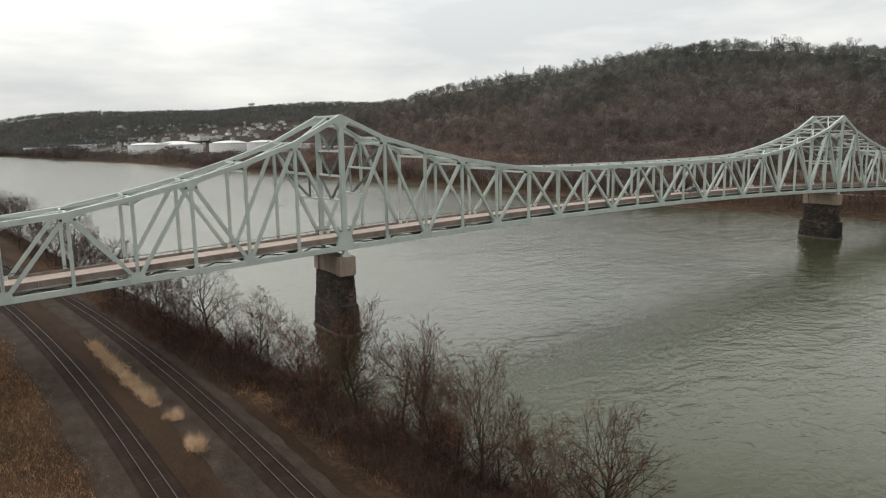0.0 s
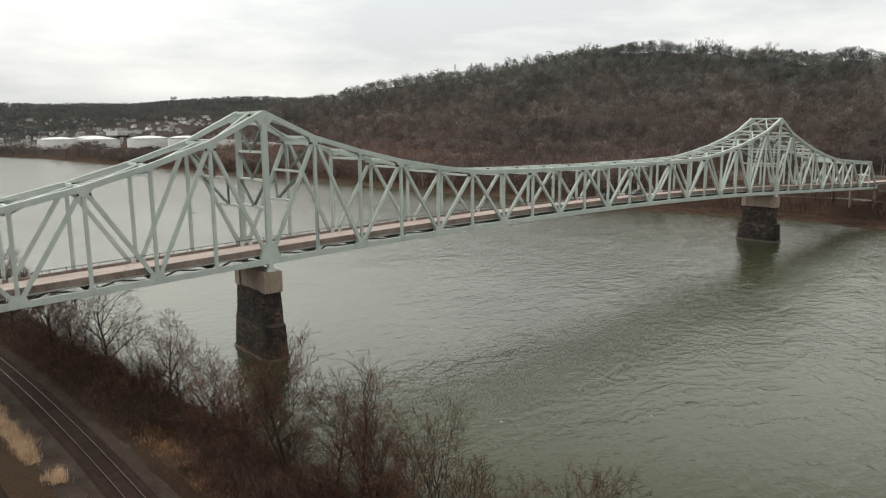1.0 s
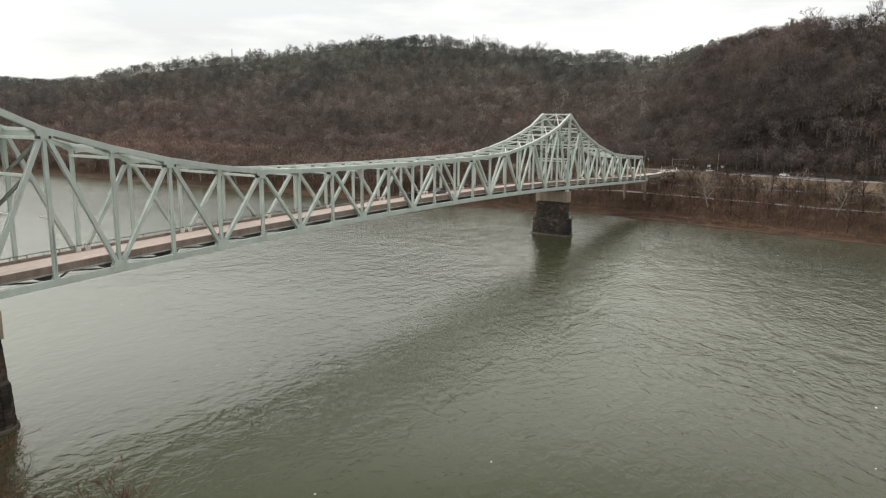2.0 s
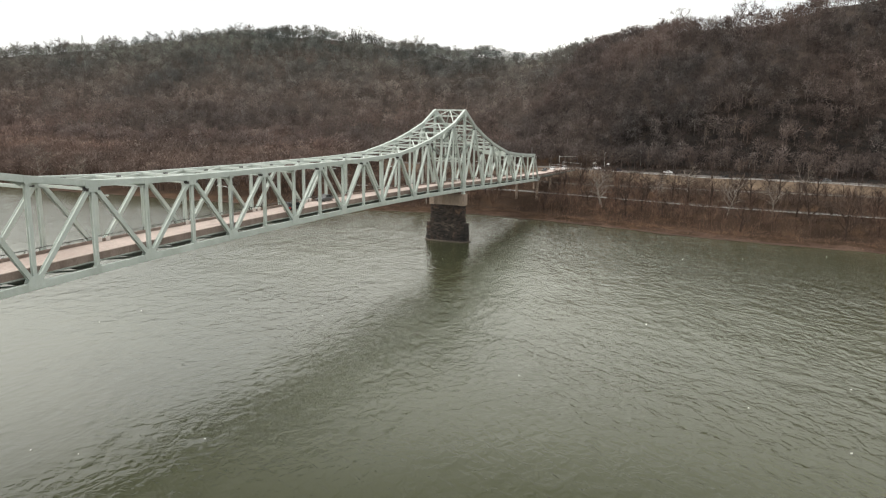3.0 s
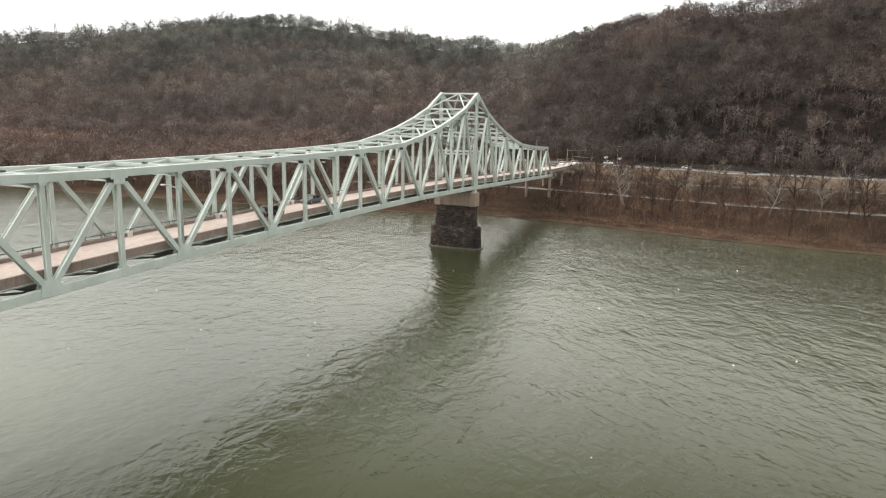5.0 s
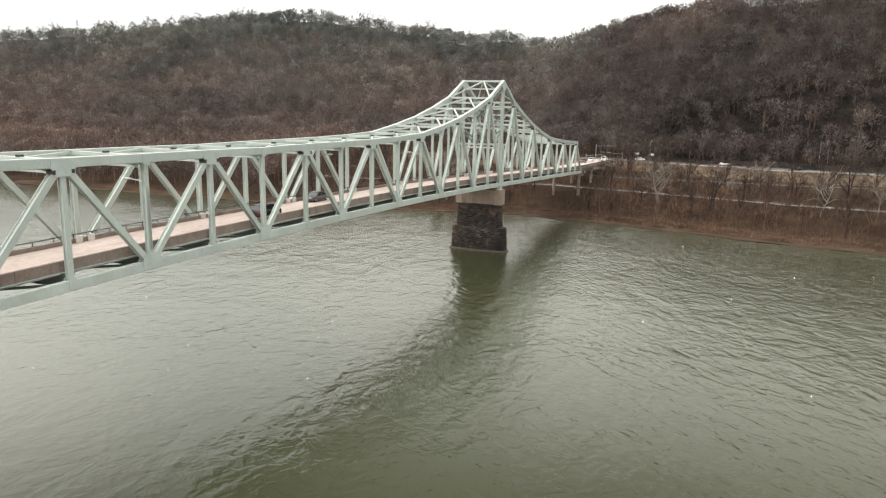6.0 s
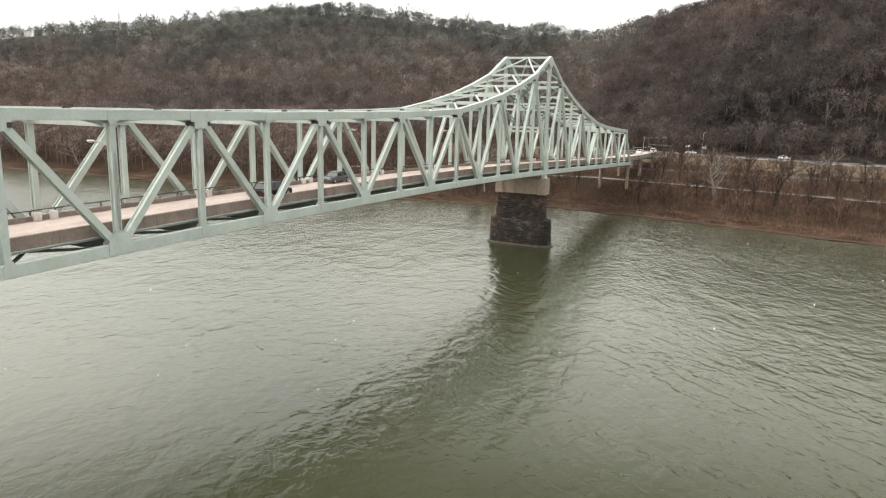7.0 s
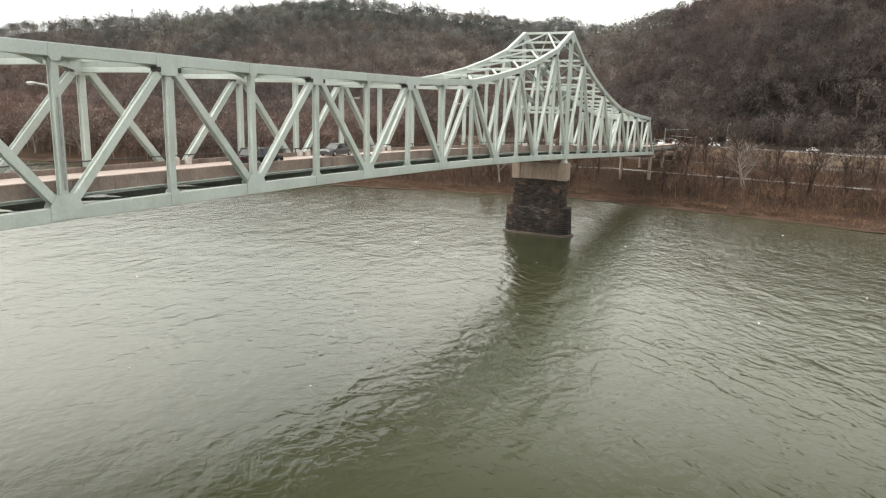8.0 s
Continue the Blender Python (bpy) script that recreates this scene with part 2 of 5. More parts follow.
EDGE_WEEDS = wood_stuff("tan_waterside_weeds", [(0.0, (0.06, 0.036, 0.026)), (0.7, (0.12, 0.078, 0.056)), (1.0, (0.2, 0.14, 0.1))], 0.95, 0.3)
FAR_TWIGS = wood_stuff("far_bank_twigs", [(0.0, (0.05, 0.036, 0.029)), (0.6, (0.1, 0.074, 0.06)), (1.0, (0.16, 0.12, 0.1))])
STEEP_WOODS = wood_stuff("dark_brown_slope_woods", [(0.0, (0.094, 0.079, 0.074)), (0.95, (0.138, 0.118, 0.111)), (1.0, (0.19, 0.17, 0.162))], sheer=0.45, by_tree=True)
PINES = wood_stuff("evergreen_foliage", [(0.0, (0.018, 0.026, 0.018)), (1.0, (0.035, 0.048, 0.034))])
REEDS = wood_stuff("dry_yellow_reeds", [(0.0, (0.2, 0.13, 0.08)), (0.6, (0.42, 0.29, 0.185)), (1.0, (0.62, 0.46, 0.32))], 0.95, 0.5)
GRASS = wood_stuff("dead_brown_grass", [(0.0, (0.075, 0.038, 0.018)), (0.6, (0.185, 0.1, 0.05)), (1.0, (0.36, 0.225, 0.13))], 0.95, 0.3)
WHITE = surface("white_sheet_steel", (0.62, 0.62, 0.61), (0.76, 0.76, 0.75), 0.05, 2, 0.6, 0, 0.05, 0.01, (0.5, 0.48, 0.45), 0.1)
HOUSE_WALL = surface("light_house_siding", (0.36, 0.35, 0.34), (0.66, 0.65, 0.63), 0.4, 3, 0.8, 0, 0.1, 0.02, None, 1, (1, 1, 1), 0.3)
HOUSE_ROOF = surface("grey_shingle_roof", (0.07, 0.065, 0.062), (0.16, 0.15, 0.145), 0.4, 3, 0.9, 0, 0.2, 0.02, None, 1, (1, 1, 1), 0.5)
FOAM = surface("river_foam", (0.55, 0.55, 0.52), (0.75, 0.75, 0.72), 3, 20, 0.8, 0, 0.2, 0.01)
DARK_METAL_AND_OPENINGS = plain("dark_railing_paint_and_opening_shade", (0.035, 0.032, 0.03), 0.6)
GALV = surface("galvanised_steel", (0.3, 0.31, 0.3), (0.42, 0.43, 0.42), 2, 9, 0.45, 0.5, 0.05, 0.003)
LENS = plain("lamp_lens", (0.75, 0.75, 0.72), 0.3)
GLASS = plain("dark_window_glass", (0.012, 0.014, 0.016), 0.06)
RUBBER = plain("tyre_rubber", (0.018, 0.018, 0.018), 0.85)
RIM = plain("alloy_rim", (0.4, 0.4, 0.41), 0.35, 0.8)
PAINT_BLACK = plain("black_car_paint", (0.008, 0.009, 0.01), 0.18)
PAINT_SILVER = plain("grey_silver_car_paint", (0.07, 0.074, 0.075), 0.3, 0.2)
PAINT_WHITE = plain("white_car_paint", (0.7, 0.7, 0.7), 0.25)
PAINT_BLUE = plain("dark_blue_car_paint", (0.02, 0.025, 0.045), 0.2)
LIGHT_RED = plain("red_tail_lens", (0.3, 0.015, 0.012), 0.2)
LIGHT_CLEAR = plain("clear_headlight", (0.75, 0.76, 0.78), 0.1)


def water_material():
    m, n, l, p = tree_of("grey_green_river_water")
    tint = ramp_of(n, l, noise_of(n, l, 0.011, 3, 0.5, (1, 0.5, 1)), [(0.35, (0.027, 0.0295, 0.0135)), (0.65, (0.041, 0.0445, 0.0225))])
    l.new(tint, p.inputs["Base Color"])
    p.inputs["Roughness"].default_value = 0.17
    p.inputs["IOR"].default_value = 1.8
    p.inputs["Specular Tint"].default_value = (1.0, 1.0, 0.82, 1)
    edge, gloss = n.new("ShaderNodeLayerWeight"), n.new("ShaderNodeMapRange")
    edge.inputs["Blend"].default_value = 0.5
    for socket, value in (("From Min", 0.46), ("From Max", 0.88), ("To Min", 0.03), ("To Max", 0.95)):
        gloss.inputs[socket].default_value = value
    gloss.interpolation_type = "SMOOTHSTEP"
    l.new(edge.outputs["Facing"], gloss.inputs["Value"])
    l.new(gloss.outputs["Result"], p.inputs["Specular IOR Level"])
    co = n.new("ShaderNodeTexCoord")
    total = None
    for scale, stretch, turn, amount in ((0.055, (0.6, 1, 1), 0, 0.45), (0.27, (0.45, 1, 1), -6, 0.42), (0.5, (0.45, 1, 1), -50, 0.32), (0.6, (0.55, 1, 1), 32, 0.2), (1.2, (0.6, 1, 1), -44, 0.12), (2.4, (0.7, 1, 1), 10, 0.05)):
        rot, mp, t, k = n.new("ShaderNodeMapping"), n.new("ShaderNodeMapping"), n.new("ShaderNodeTexNoise"), n.new("ShaderNodeMath")
        rot.inputs["Rotation"].default_value = (0, 0, radians(turn))
        mp.inputs["Scale"].default_value = stretch
        t.inputs["Scale"].default_value, t.inputs["Detail"].default_value, t.inputs["Distortion"].default_value = scale, 2.5, 0.8
        k.operation = "MULTIPLY"
        k.inputs[1].default_value = amount
        l.new(co.outputs["Object"], rot.inputs["Vector"])
        l.new(rot.outputs["Vector"], mp.inputs["Vector"])
        l.new(mp.outputs["Vector"], t.inputs["Vector"])
        l.new(t.outputs["Fac"], k.inputs[0])
        if total is None:
            total = k.outputs[0]
        else:
            s = n.new("ShaderNodeMath")
            l.new(total, s.inputs[0])
            l.new(k.outputs[0], s.inputs[1])
            total = s.outputs[0]
    gust = ramp_of(n, l, noise_of(n, l, 0.018, 3, 0.5, (1, 0.45, 1)), [(0.38, (0.72, 0.72, 0.72)), (0.62, (1.12, 1.12, 1.12))])
    k = n.new("ShaderNodeMath")
    k.operation = "MULTIPLY"
    l.new(total, k.inputs[0])
    l.new(gust, k.inputs[1])
    # the sheltered reach upstream lies calmer
    split, calm, kk = n.new("ShaderNodeSeparateXYZ"), n.new("ShaderNodeMapRange"), n.new("ShaderNodeMath")
    l.new(co.outputs["Object"], split.inputs["Vector"])
    l.new(split.outputs["Y"], calm.inputs["Value"])
    for socket, value in (("From Min", -55.0), ("From Max", 25.0), ("To Min", 1.1), ("To Max", 0.74)):
        calm.inputs[socket].default_value = value
    kk.operation = "MULTIPLY"
    l.new(k.outputs[0], kk.inputs[0])
    l.new(calm.outputs["Result"], kk.inputs[1])
    bump_of(n, l, p, kk.outputs[0], 1.0, 0.54)
    return m


WATER = water_material()


# ---- mesh tools ----
class Shape:
    """Gathers vertices and faces of one mesh."""

    def __init__(self):
        self.v, self.f = [], []

    def add(self, verts, faces):
        k = len(self.v)
        self.v.extend(tuple(map(float, v)) for v in verts)
        self.f.extend(tuple(k + i for i in f) for f in faces)
        return self

    def box(self, x0, x1, y0, y1, z0, z1):
        v = [(x, y, z) for z in (z0, z1) for y in (y0, y1) for x in (x0, x1)]
        return self.add(v, [(0, 2, 3, 1), (4, 5, 7, 6), (0, 1, 5, 4), (2, 6, 7, 3), (0, 4, 6, 2), (1, 3, 7, 5)])

    def beam(self, a, b, wide, deep, side=(0, 1, 0), chamfer=0.0):
        """A bar from a to b; wide is its size along side, deep its size across both."""
        a, b, side = Vector(a), Vector(b), Vector(side)
        along = (b - a).normalized()
        up = along.cross(side).normalized()
        side = up.cross(along).normalized()
        w, d, c = wide / 2, deep / 2, chamfer
        if c:
            ring = [(w - c, d), (w, d - c), (w, c - d), (w - c, -d), (c - w, -d), (-w, c - d), (-w, d - c), (c - w, d)]
        else:
            ring = [(w, d), (w, -d), (-w, -d), (-w, d)]
        n = len(ring)
        v = [p + side * s + up * u for p in (a, b) for s, u in ring]
        return self.add(v, [(i, (i + 1) % n, n + (i + 1) % n, n + i) for i in range(n)] + [tuple(range(n))[::-1], tuple(range(n, 2 * n))])

    def prism(self, outline, lift):
        """A flat outline of 3D points, thickened along the vector lift."""
        n, lift = len(outline), Vector(lift)
        v = [Vector(p) for p in outline] + [Vector(p) + lift for p in outline]
        return self.add(v, [tuple(range(n))[::-1], tuple(range(n, 2 * n))] + [(i, (i + 1) % n, n + (i + 1) % n, n + i) for i in range(n)])

    def rings(self, rings, closed=True):
        """Skins a stack of rings of equal length, with caps."""
        n, v, f = len(rings[0]), [p for r in rings for p in r], []
        for k in range(len(rings) - 1):
            for i in range(n if closed else n - 1):
                j = (i + 1) % n
                f.append((k * n + i, k * n + j, (k + 1) * n + j, (k + 1) * n + i))
        if closed:
            f += [tuple(range(n))[::-1], tuple(range((len(rings) - 1) * n, len(rings) * n))]
        return self.add(v, f)

    def drum(self, c, r, z0, z1, n=16, r1=None):
        r1 = r if r1 is None else r1
        ring = [(math.cos(2 * math.pi * i / n), math.sin(2 * math.pi * i / n)) for i in range(n)]
        return self.rings([[(c[0] + q * x, c[1] + q * y, z) for x, y in ring] for q, z in ((r, z0), (r1, z1))])

    def mesh(self, name):
        m = bpy.data.meshes.new(name)
        m.from_pydata(self.v, [], self.f)
        m.update()
        return m


def part(name, shape, material, parent=None, label=""):
    """Links one mesh object under a thing or a part."""
    data = shape.mesh(name) if isinstance(shape, Shape) else shape
    if material and not data.materials:
        data.materials.append(material)
    ob = new(name, data)
    if parent:
        ob.parent = parent
    if label:
        ob["label"] = label
    return ob


def thing(name, label, category, group="", kind="", at=(0, 0, 0), turn=0.0):
    ob = new(name)
    ob.matrix_basis = pose(*at, 0, 0, turn)
    return tagged(ob, label, category, group, kind)


def smooth_shaded(ob):
    ob.data.polygons.foreach_set("use_smooth", [True] * len(ob.data.polygons))
    return ob


def big_mesh(name, verts, faces, material):
    """A mesh out of numpy arrays: verts n x 3, faces m x 3 or m x 4."""
    m = bpy.data.meshes.new(name)
    k = faces.shape[1]
    m.vertices.add(len(verts))
    m.vertices.foreach_set("co", np.ascontiguousarray(verts, np.float32).ravel())
    m.loops.add(faces.size)
    m.loops.foreach_set("vertex_index", np.ascontiguousarray(faces, np.int32).ravel())
    m.polygons.add(len(faces))
    m.polygons.foreach_set("loop_start", np.arange(0, faces.size, k, dtype=np.int32))
    m.update(calc_edges=True)
    m.materials.append(material)
    return m


# ---- ground and water ----
# ridge lines: x, y, ground height, reach (horizontal run from crest to foot), one row a crest point
LEFT_RIDGE = [(850, 147, 78, 300), (838, 219, 99, 420), (824, 284, 96, 430), (823, 335, 110, 430), (827, 472, 133, 440), (826, 640, 130, 450), (726, 728, 111, 380), (632, 815, 93, 320), (585, 885, 76, 290), (540, 980, 42, 230), (520, 1100, 20, 150)]
RIGHT_RIDGE = [(850, 147, 78, 300), (737, 67, 94, 250), (626, -9, 97, 200), (548, -48, 92, 165), (527, -95, 92, 150), (525, -128, 102, 150), (525, -250, 118, 150), (540, -500, 126, 160), (600, -900, 120, 220)]
FAR_RIDGE = [(-1500, 2350, 112, 1000), (-300, 2450, 112, 1000), (250, 2450, 97, 1000), (650, 2250, 98, 1000), (900, 2050, 118, 900), (1150, 1800, 112, 700), (1150, 1200, 90, 400)]


def smooth(a, b, v):
    v = np.clip((v - a) / (b - a), 0, 1)
    return v * v * (3 - 2 * v)


def hill(x, y, ridge):
    """Height above the foot: a crest line with sides that steepen towards the foot."""
    top = np.zeros_like(x)
    for (x0, y0, h0, r0), (x1, y1, h1, r1) in zip(ridge, ridge[1:]):
        dx, dy = x1 - x0, y1 - y0
        s = np.clip(((x - x0) * dx + (y - y0) * dy) / (dx * dx + dy * dy), 0, 1)
        d = np.hypot(x - x0 - s * dx, y - y0 - s * dy) / (r0 + s * (r1 - r0))
        top = np.maximum(top, (h0 + s * (h1 - h0)) * (1 - np.clip(d, 0, 1) ** 1.15))
    return top


def shore(y):
    """The far water's edge."""
    return np.interp(y, [-600, -110, -70, -30, 15, 45, 90, 250, 400, 600, 980, 1300, 1780, 2600], [209, 231, 234.5, 243.5, 252, 243, 234, 226, 219, 194, 166, 100, 28, -300])


def bank(y):
    """The near water's edge."""
    return np.interp(y, [-600, -150, -60, 0, 60, 200, 500, 1200, 2600], [-2, -10, -14, -20, -27, -40, -70, -150, -700])


def wobble(x, y):
    return np.sin(x * .031 + 1.3) * np.sin(y * .027 + .4) + .6 * np.sin(x * .083 + y * .047) + .4 * np.sin(x * .151 - y * .137 + 2)


def ground_height(x, y):
    x, y = np.asarray(x, float), np.asarray(y, float)
    e = x - shore(y) - .8 * wobble(3 * x, 3 * y)
    far = -4 + 5.2 * smooth(-9, -0.5, e) + 4.3 * smooth(2, 38, e) + 2.4 * smooth(45, 60, e) + 3.6 * smooth(98, 114, e)
    far = far + hill(x, y, LEFT_RIDGE) * smooth(120, 230, e)
    right = hill(x, y, RIGHT_RIDGE) * smooth(135, 165, e)
    dist = hill(x, y, FAR_RIDGE) * smooth(40, 500, e)
    h = np.maximum(np.maximum(far, 11.5 * smooth(98, 114, e) + right), -9 + (19 + dist) * smooth(34, 60, e) * smooth(200, 500, y))
    h = h + smooth(130, 260, e) * 2.2 * wobble(x * .6, y * .6)
    b = bank(y) - x + .8 * wobble(2.5 * x, 2.5 * y)
    near = -4 + 4.6 * smooth(-6, 1.5, b) + 1.7 * smooth(2, 11, b) + 3.5 * smooth(45, 75, b) + 18 * smooth(90, 400, b)
    return np.where(e > -8, h, near)


def axis(*stretches):
    return np.concatenate([np.arange(a, b, step) for a, b, step in stretches])


def build_ground():
    xs = axis((-3800, -300, 90), (-300, -100, 20), (-100, 0, 1.6), (0, 215, 18), (215, 420, 2.6), (420, 960, 9), (960, 3900, 90))
    ys = axis((-3400, -420, 90), (-420, -200, 12), (-200, 150, 2.6), (150, 1100, 9), (1100, 2700, 30), (2700, 4400, 100))
    gx, gy = np.meshgrid(xs, ys, indexing="ij")
    gz = ground_height(gx, gy)
    verts = np.stack([gx, gy, gz], -1).reshape(-1, 3)
    i, j = np.meshgrid(np.arange(len(xs) - 1), np.arange(len(ys) - 1), indexing="ij")
    a = (i * len(ys) + j).ravel()
    faces = np.stack([a, a + len(ys), a + len(ys) + 1, a + 1], -1)
    m = big_mesh("ground", verts, faces, EARTH)
    m.polygons.foreach_set("use_smooth", np.ones(len(faces), bool))
    tagged(new("ground", m), "brown wooded valley floor and hills with leaf litter", "ground", kind="structure")


build_ground()
river = part("water", Shape().add([(-1500, -3300, 0), (900, -3300, 0), (900, 4300, 0), (-1500, 4300, 0)], [(0, 1, 2, 3)]), WATER)
tagged(river, "grey-green rippled river under an overcast sky", "river", kind="structure")


def foam_flecks(count):
    """Scattered small flecks of foam and drift on the water."""
    r, s = random.Random(23), Shape()
    for _ in range(count):
        x, y, size, turn, n = r.uniform(10, 215), r.uniform(-105, 45), r.uniform(0.04, 0.11), r.uniform(0, 6.3), 6
        rim = [(x + size * r.uniform(0.6, 1.2) * 1.7 * math.cos(turn) * math.cos(2 * math.pi * k / n) - size * math.sin(turn) * math.sin(2 * math.pi * k / n), y + size * 1.7 * math.sin(turn) * math.cos(2 * math.pi * k / n) + size * r.uniform(0.6, 1.2) * math.cos(turn) * math.sin(2 * math.pi * k / n)) for k in range(n)]
        s.rings([[(a, b, 0.004) for a, b in rim], [(x + 0.6 * (a - x), y + 0.6 * (b - y), 0.07) for a, b in rim]])
    tagged(part("foam_flecks", s, FOAM), "small white flecks of foam drifting on the river", "foam", kind="stuff")


foam_flecks(36)


def strip(name, line, wide, lift, material, ys, thick=0.25, label="", category="", follow=True, level=None, ragged=0.0):
    """A ribbon along y: line(y) gives the middle, wide its width. It follows the ground or one level."""
    s, rows = Shape(), []
    for y in ys:
        x = float(line(y))
        j0, j1 = (ragged * math.sin(y * 0.31 + 1.1) + ragged * math.sin(y * 0.83), ragged * math.sin(y * 0.43) + ragged * math.sin(y * 1.07 + 2)) if ragged else (0, 0)
        edge = [x - wide / 2 + j0, x - wide / 4, x, x + wide / 4, x + wide / 2 + j1]
        zs = [float(ground_height(e, y)) if level is None else level for e in edge]
        if follow and level is None:
            zs = [max(zs)] * 5
        ring = [(e, y, z + lift) for e, z in zip(edge, zs)]
        rows.append(ring + [(edge[-1] + 0.3, y, zs[-1] + lift - thick), (edge[0] - 0.3, y, zs[0] + lift - thick)])
    s.rings(rows)
    ob = part(name, s, material)
    return tagged(ob, label, category, kind="structure")


def left_track(y):
    return -47.028 - 0.06852 * y - 0.000511 * y * y


def right_track(y):
    return -35.839 - 0.06692 * y - 0.000578 * y * y


RAIL_YS = np.arange(-150, 262, 1.5)
TRACKBED = 2.3
ballast = strip("ballast_bed", lambda y: (left_track(y) + right_track(y)) / 2, 21.5, 0.1, BALLAST, RAIL_YS, 0.5, "grey crushed stone under and beside the tracks", "ballast", level=TRACKBED, ragged=0.14)

for side_line, wide in ((lambda y: left_track(y) - 3.6, 3.6), (lambda y: right_track(y) - 3.5, 3.6), (lambda y: right_track(y) + 2.6, 1.9)):
    strip("ballast_shoulder", side_line, wide, 0.16, STONE_CHIP, RAIL_YS, 0.3, "grey crushed stone beside the track", "ballast", level=TRACKBED, ragged=0.12)


def build_track(line):
    bed = strip("trackbed", line, 3.3, 0.402, CINDER, RAIL_YS, 0.2, "dark cinder bed of a railway track", "trackbed", level=TRACKBED)
    track = thing("railway_track", "railway track with worn steel rails on dark timber sleepers", "railway track", "railway tracks")
    for side in (-0.7525, 0.7525):
        s, rows, heads = Shape(), [], []
        for y in np.arange(-150, 262, 3.0):
            x = line(y) + side
            rows.append([(x + dx, y, TRACKBED + 0.42 + dz) for dx, dz in ((-0.07, 0), (0.07, 0), (0.07, 0.03), (0.02, 0.05), (0.02, 0.13), (-0.02, 0.13), (-0.02, 0.05), (-0.07, 0.03))])
            heads.append([(x + dx, y, TRACKBED + 0.42 + dz) for dx, dz in ((-0.036, 0.13), (0.036, 0.13), (0.036, 0.165), (0.025, 0.175), (-0.025, 0.175), (-0.036, 0.165))])
        s.rings(rows)
        rail = part("rail", s, TIE, track, "rusty steel rail")
        part("railhead", Shape().rings(heads), RAIL, rail, "polished steel running surface")
    one = Shape().beam((-1.3, 0, 0), (1.3, 0, 0), 0.23, 0.17, (0, 1, 0), 0.02).mesh("sleeper")
    one.materials.append(TIE)
    rest = Shape()
    y = -90.0
    while y < 150:
        slope = (line(y + 0.5) - line(y - 0.5))
        if -72 < y < 90:
            ob = part("sleeper", one, None, track)
            ob.matrix_basis = pose(line(y), y, TRACKBED + 0.335, 0, random.uniform(-0.8, 0.8), -math.degrees(math.atan(slope)) + random.uniform(-1, 1))
        else:
            rest.box(line(y) - 1.3, line(y) + 1.3, y - 0.115, y + 0.115, TRACKBED + 0.25, TRACKBED + 0.42)
        y += 0.56
    tagged(part("far_sleepers", rest, TIE, track), "dark timber sleepers", kind="stuff")


# far bank roads follow the water's edge
FAR_YS = np.arange(-400, 112, 6.0)
BANK_YS = np.concatenate([np.arange(-400, 140, 3.0), np.arange(140, 1000, 12.0)])
strip("road_1", lambda y: shore(y) + 42, 3.0, 0.12, ASPHALT, FAR_YS, 0.4, "narrow grey riverside lane among bare trees", "road")
strip("road_2", lambda y: shore(y) + np.interp(y, [-400, -130, -93, -10, 60], [96, 95, 90, 66, 66]), 3.2, 0.12, ASPHALT, FAR_YS, 0.4, "grey service lane on the bank above the river", "road")
strip("road_3", lambda y: shore(y) + 119, 11, 0.15, ASPHALT, FAR_YS, 0.5, "grey asphalt highway at the foot of the hill", "road")


def sheet(name, offsets, lift, material, ys, label, category):
    """An open ribbon that lies on the far bank between two distances from the water's edge."""
    rows = []
    for y in ys:
        xs = np.array(offsets) + shore(y) + 0.5 * math.sin(y * 0.37) + 0.4 * math.sin(y * 0.9 + 1)
        rows.append([(x, y, z + lift) for x, z in zip(xs, ground_height(xs, np.full(len(xs), y)))])
    return tagged(part(name, Shape().rings(rows, closed=False), material), label, category, kind="structure")


sheet("grass_verge", (98, 101, 104, 107, 110, 112.5), 0.1, VERGE, np.arange(-400, 112, 3.0), "tan dead grass slope below the highway", "grass")
sheet("mud_bank", (-8, -6.5, -5, -4, -3, -2), 0.09, SAND, BANK_YS, "reddish muddy bank at the water's edge", "bank")

# ---- bridge ----
PANEL, SPACING, FIRST, LAST = 9.144, 9.9, -10, 30
DEPTHS = (23.4, 19.0, 16.2, 13.9, 12.15, 10.75, 10.25, 9.95, 9.8, 9.7, 9.6)


def base_z(i):
    if i < 0:
        return 17.2 + 0.33 * i
    if i > 20:
        return 16.8 - 0.37 * (i - 20)
    return 17.2 + 0.33 * i - 0.0175 * i * i


def bottom(i, y):
    return Vector((i * PANEL, y, base_z(i) - 0.36))


def top(i, y):
    return Vector((i * PANEL, y, base_z(i) + DEPTHS[min(abs(i), abs(i - 20), 10)] + 0.42))


bridge = thing("truss_bridge", "pale green steel cantilever truss bridge on stone piers over the river", "bridge")


def member(name, a, b, wide, deep, chamfer=0.02, material=None, side=(0, 1, 0)):
    return part(name, Shape().beam(a, b, wide, deep, side, chamfer), material or STEEL, bridge)


def h_member(name, a, b, wide, deep):
    """A built-up member: two flange plates parallel to the truss, joined by a web."""
    s, y = Shape(), Vector((0, 1, 0))
    for k in (-1, 1):
        s.beam(a + y * k * (wide / 2 - 0.03), b + y * k * (wide / 2 - 0.03), 0.06, deep, (0, 1, 0))
    s.beam(a, b, wide - 0.1, deep * 0.55, (0, 1, 0))
    return part(name, s, STEEL, bridge)


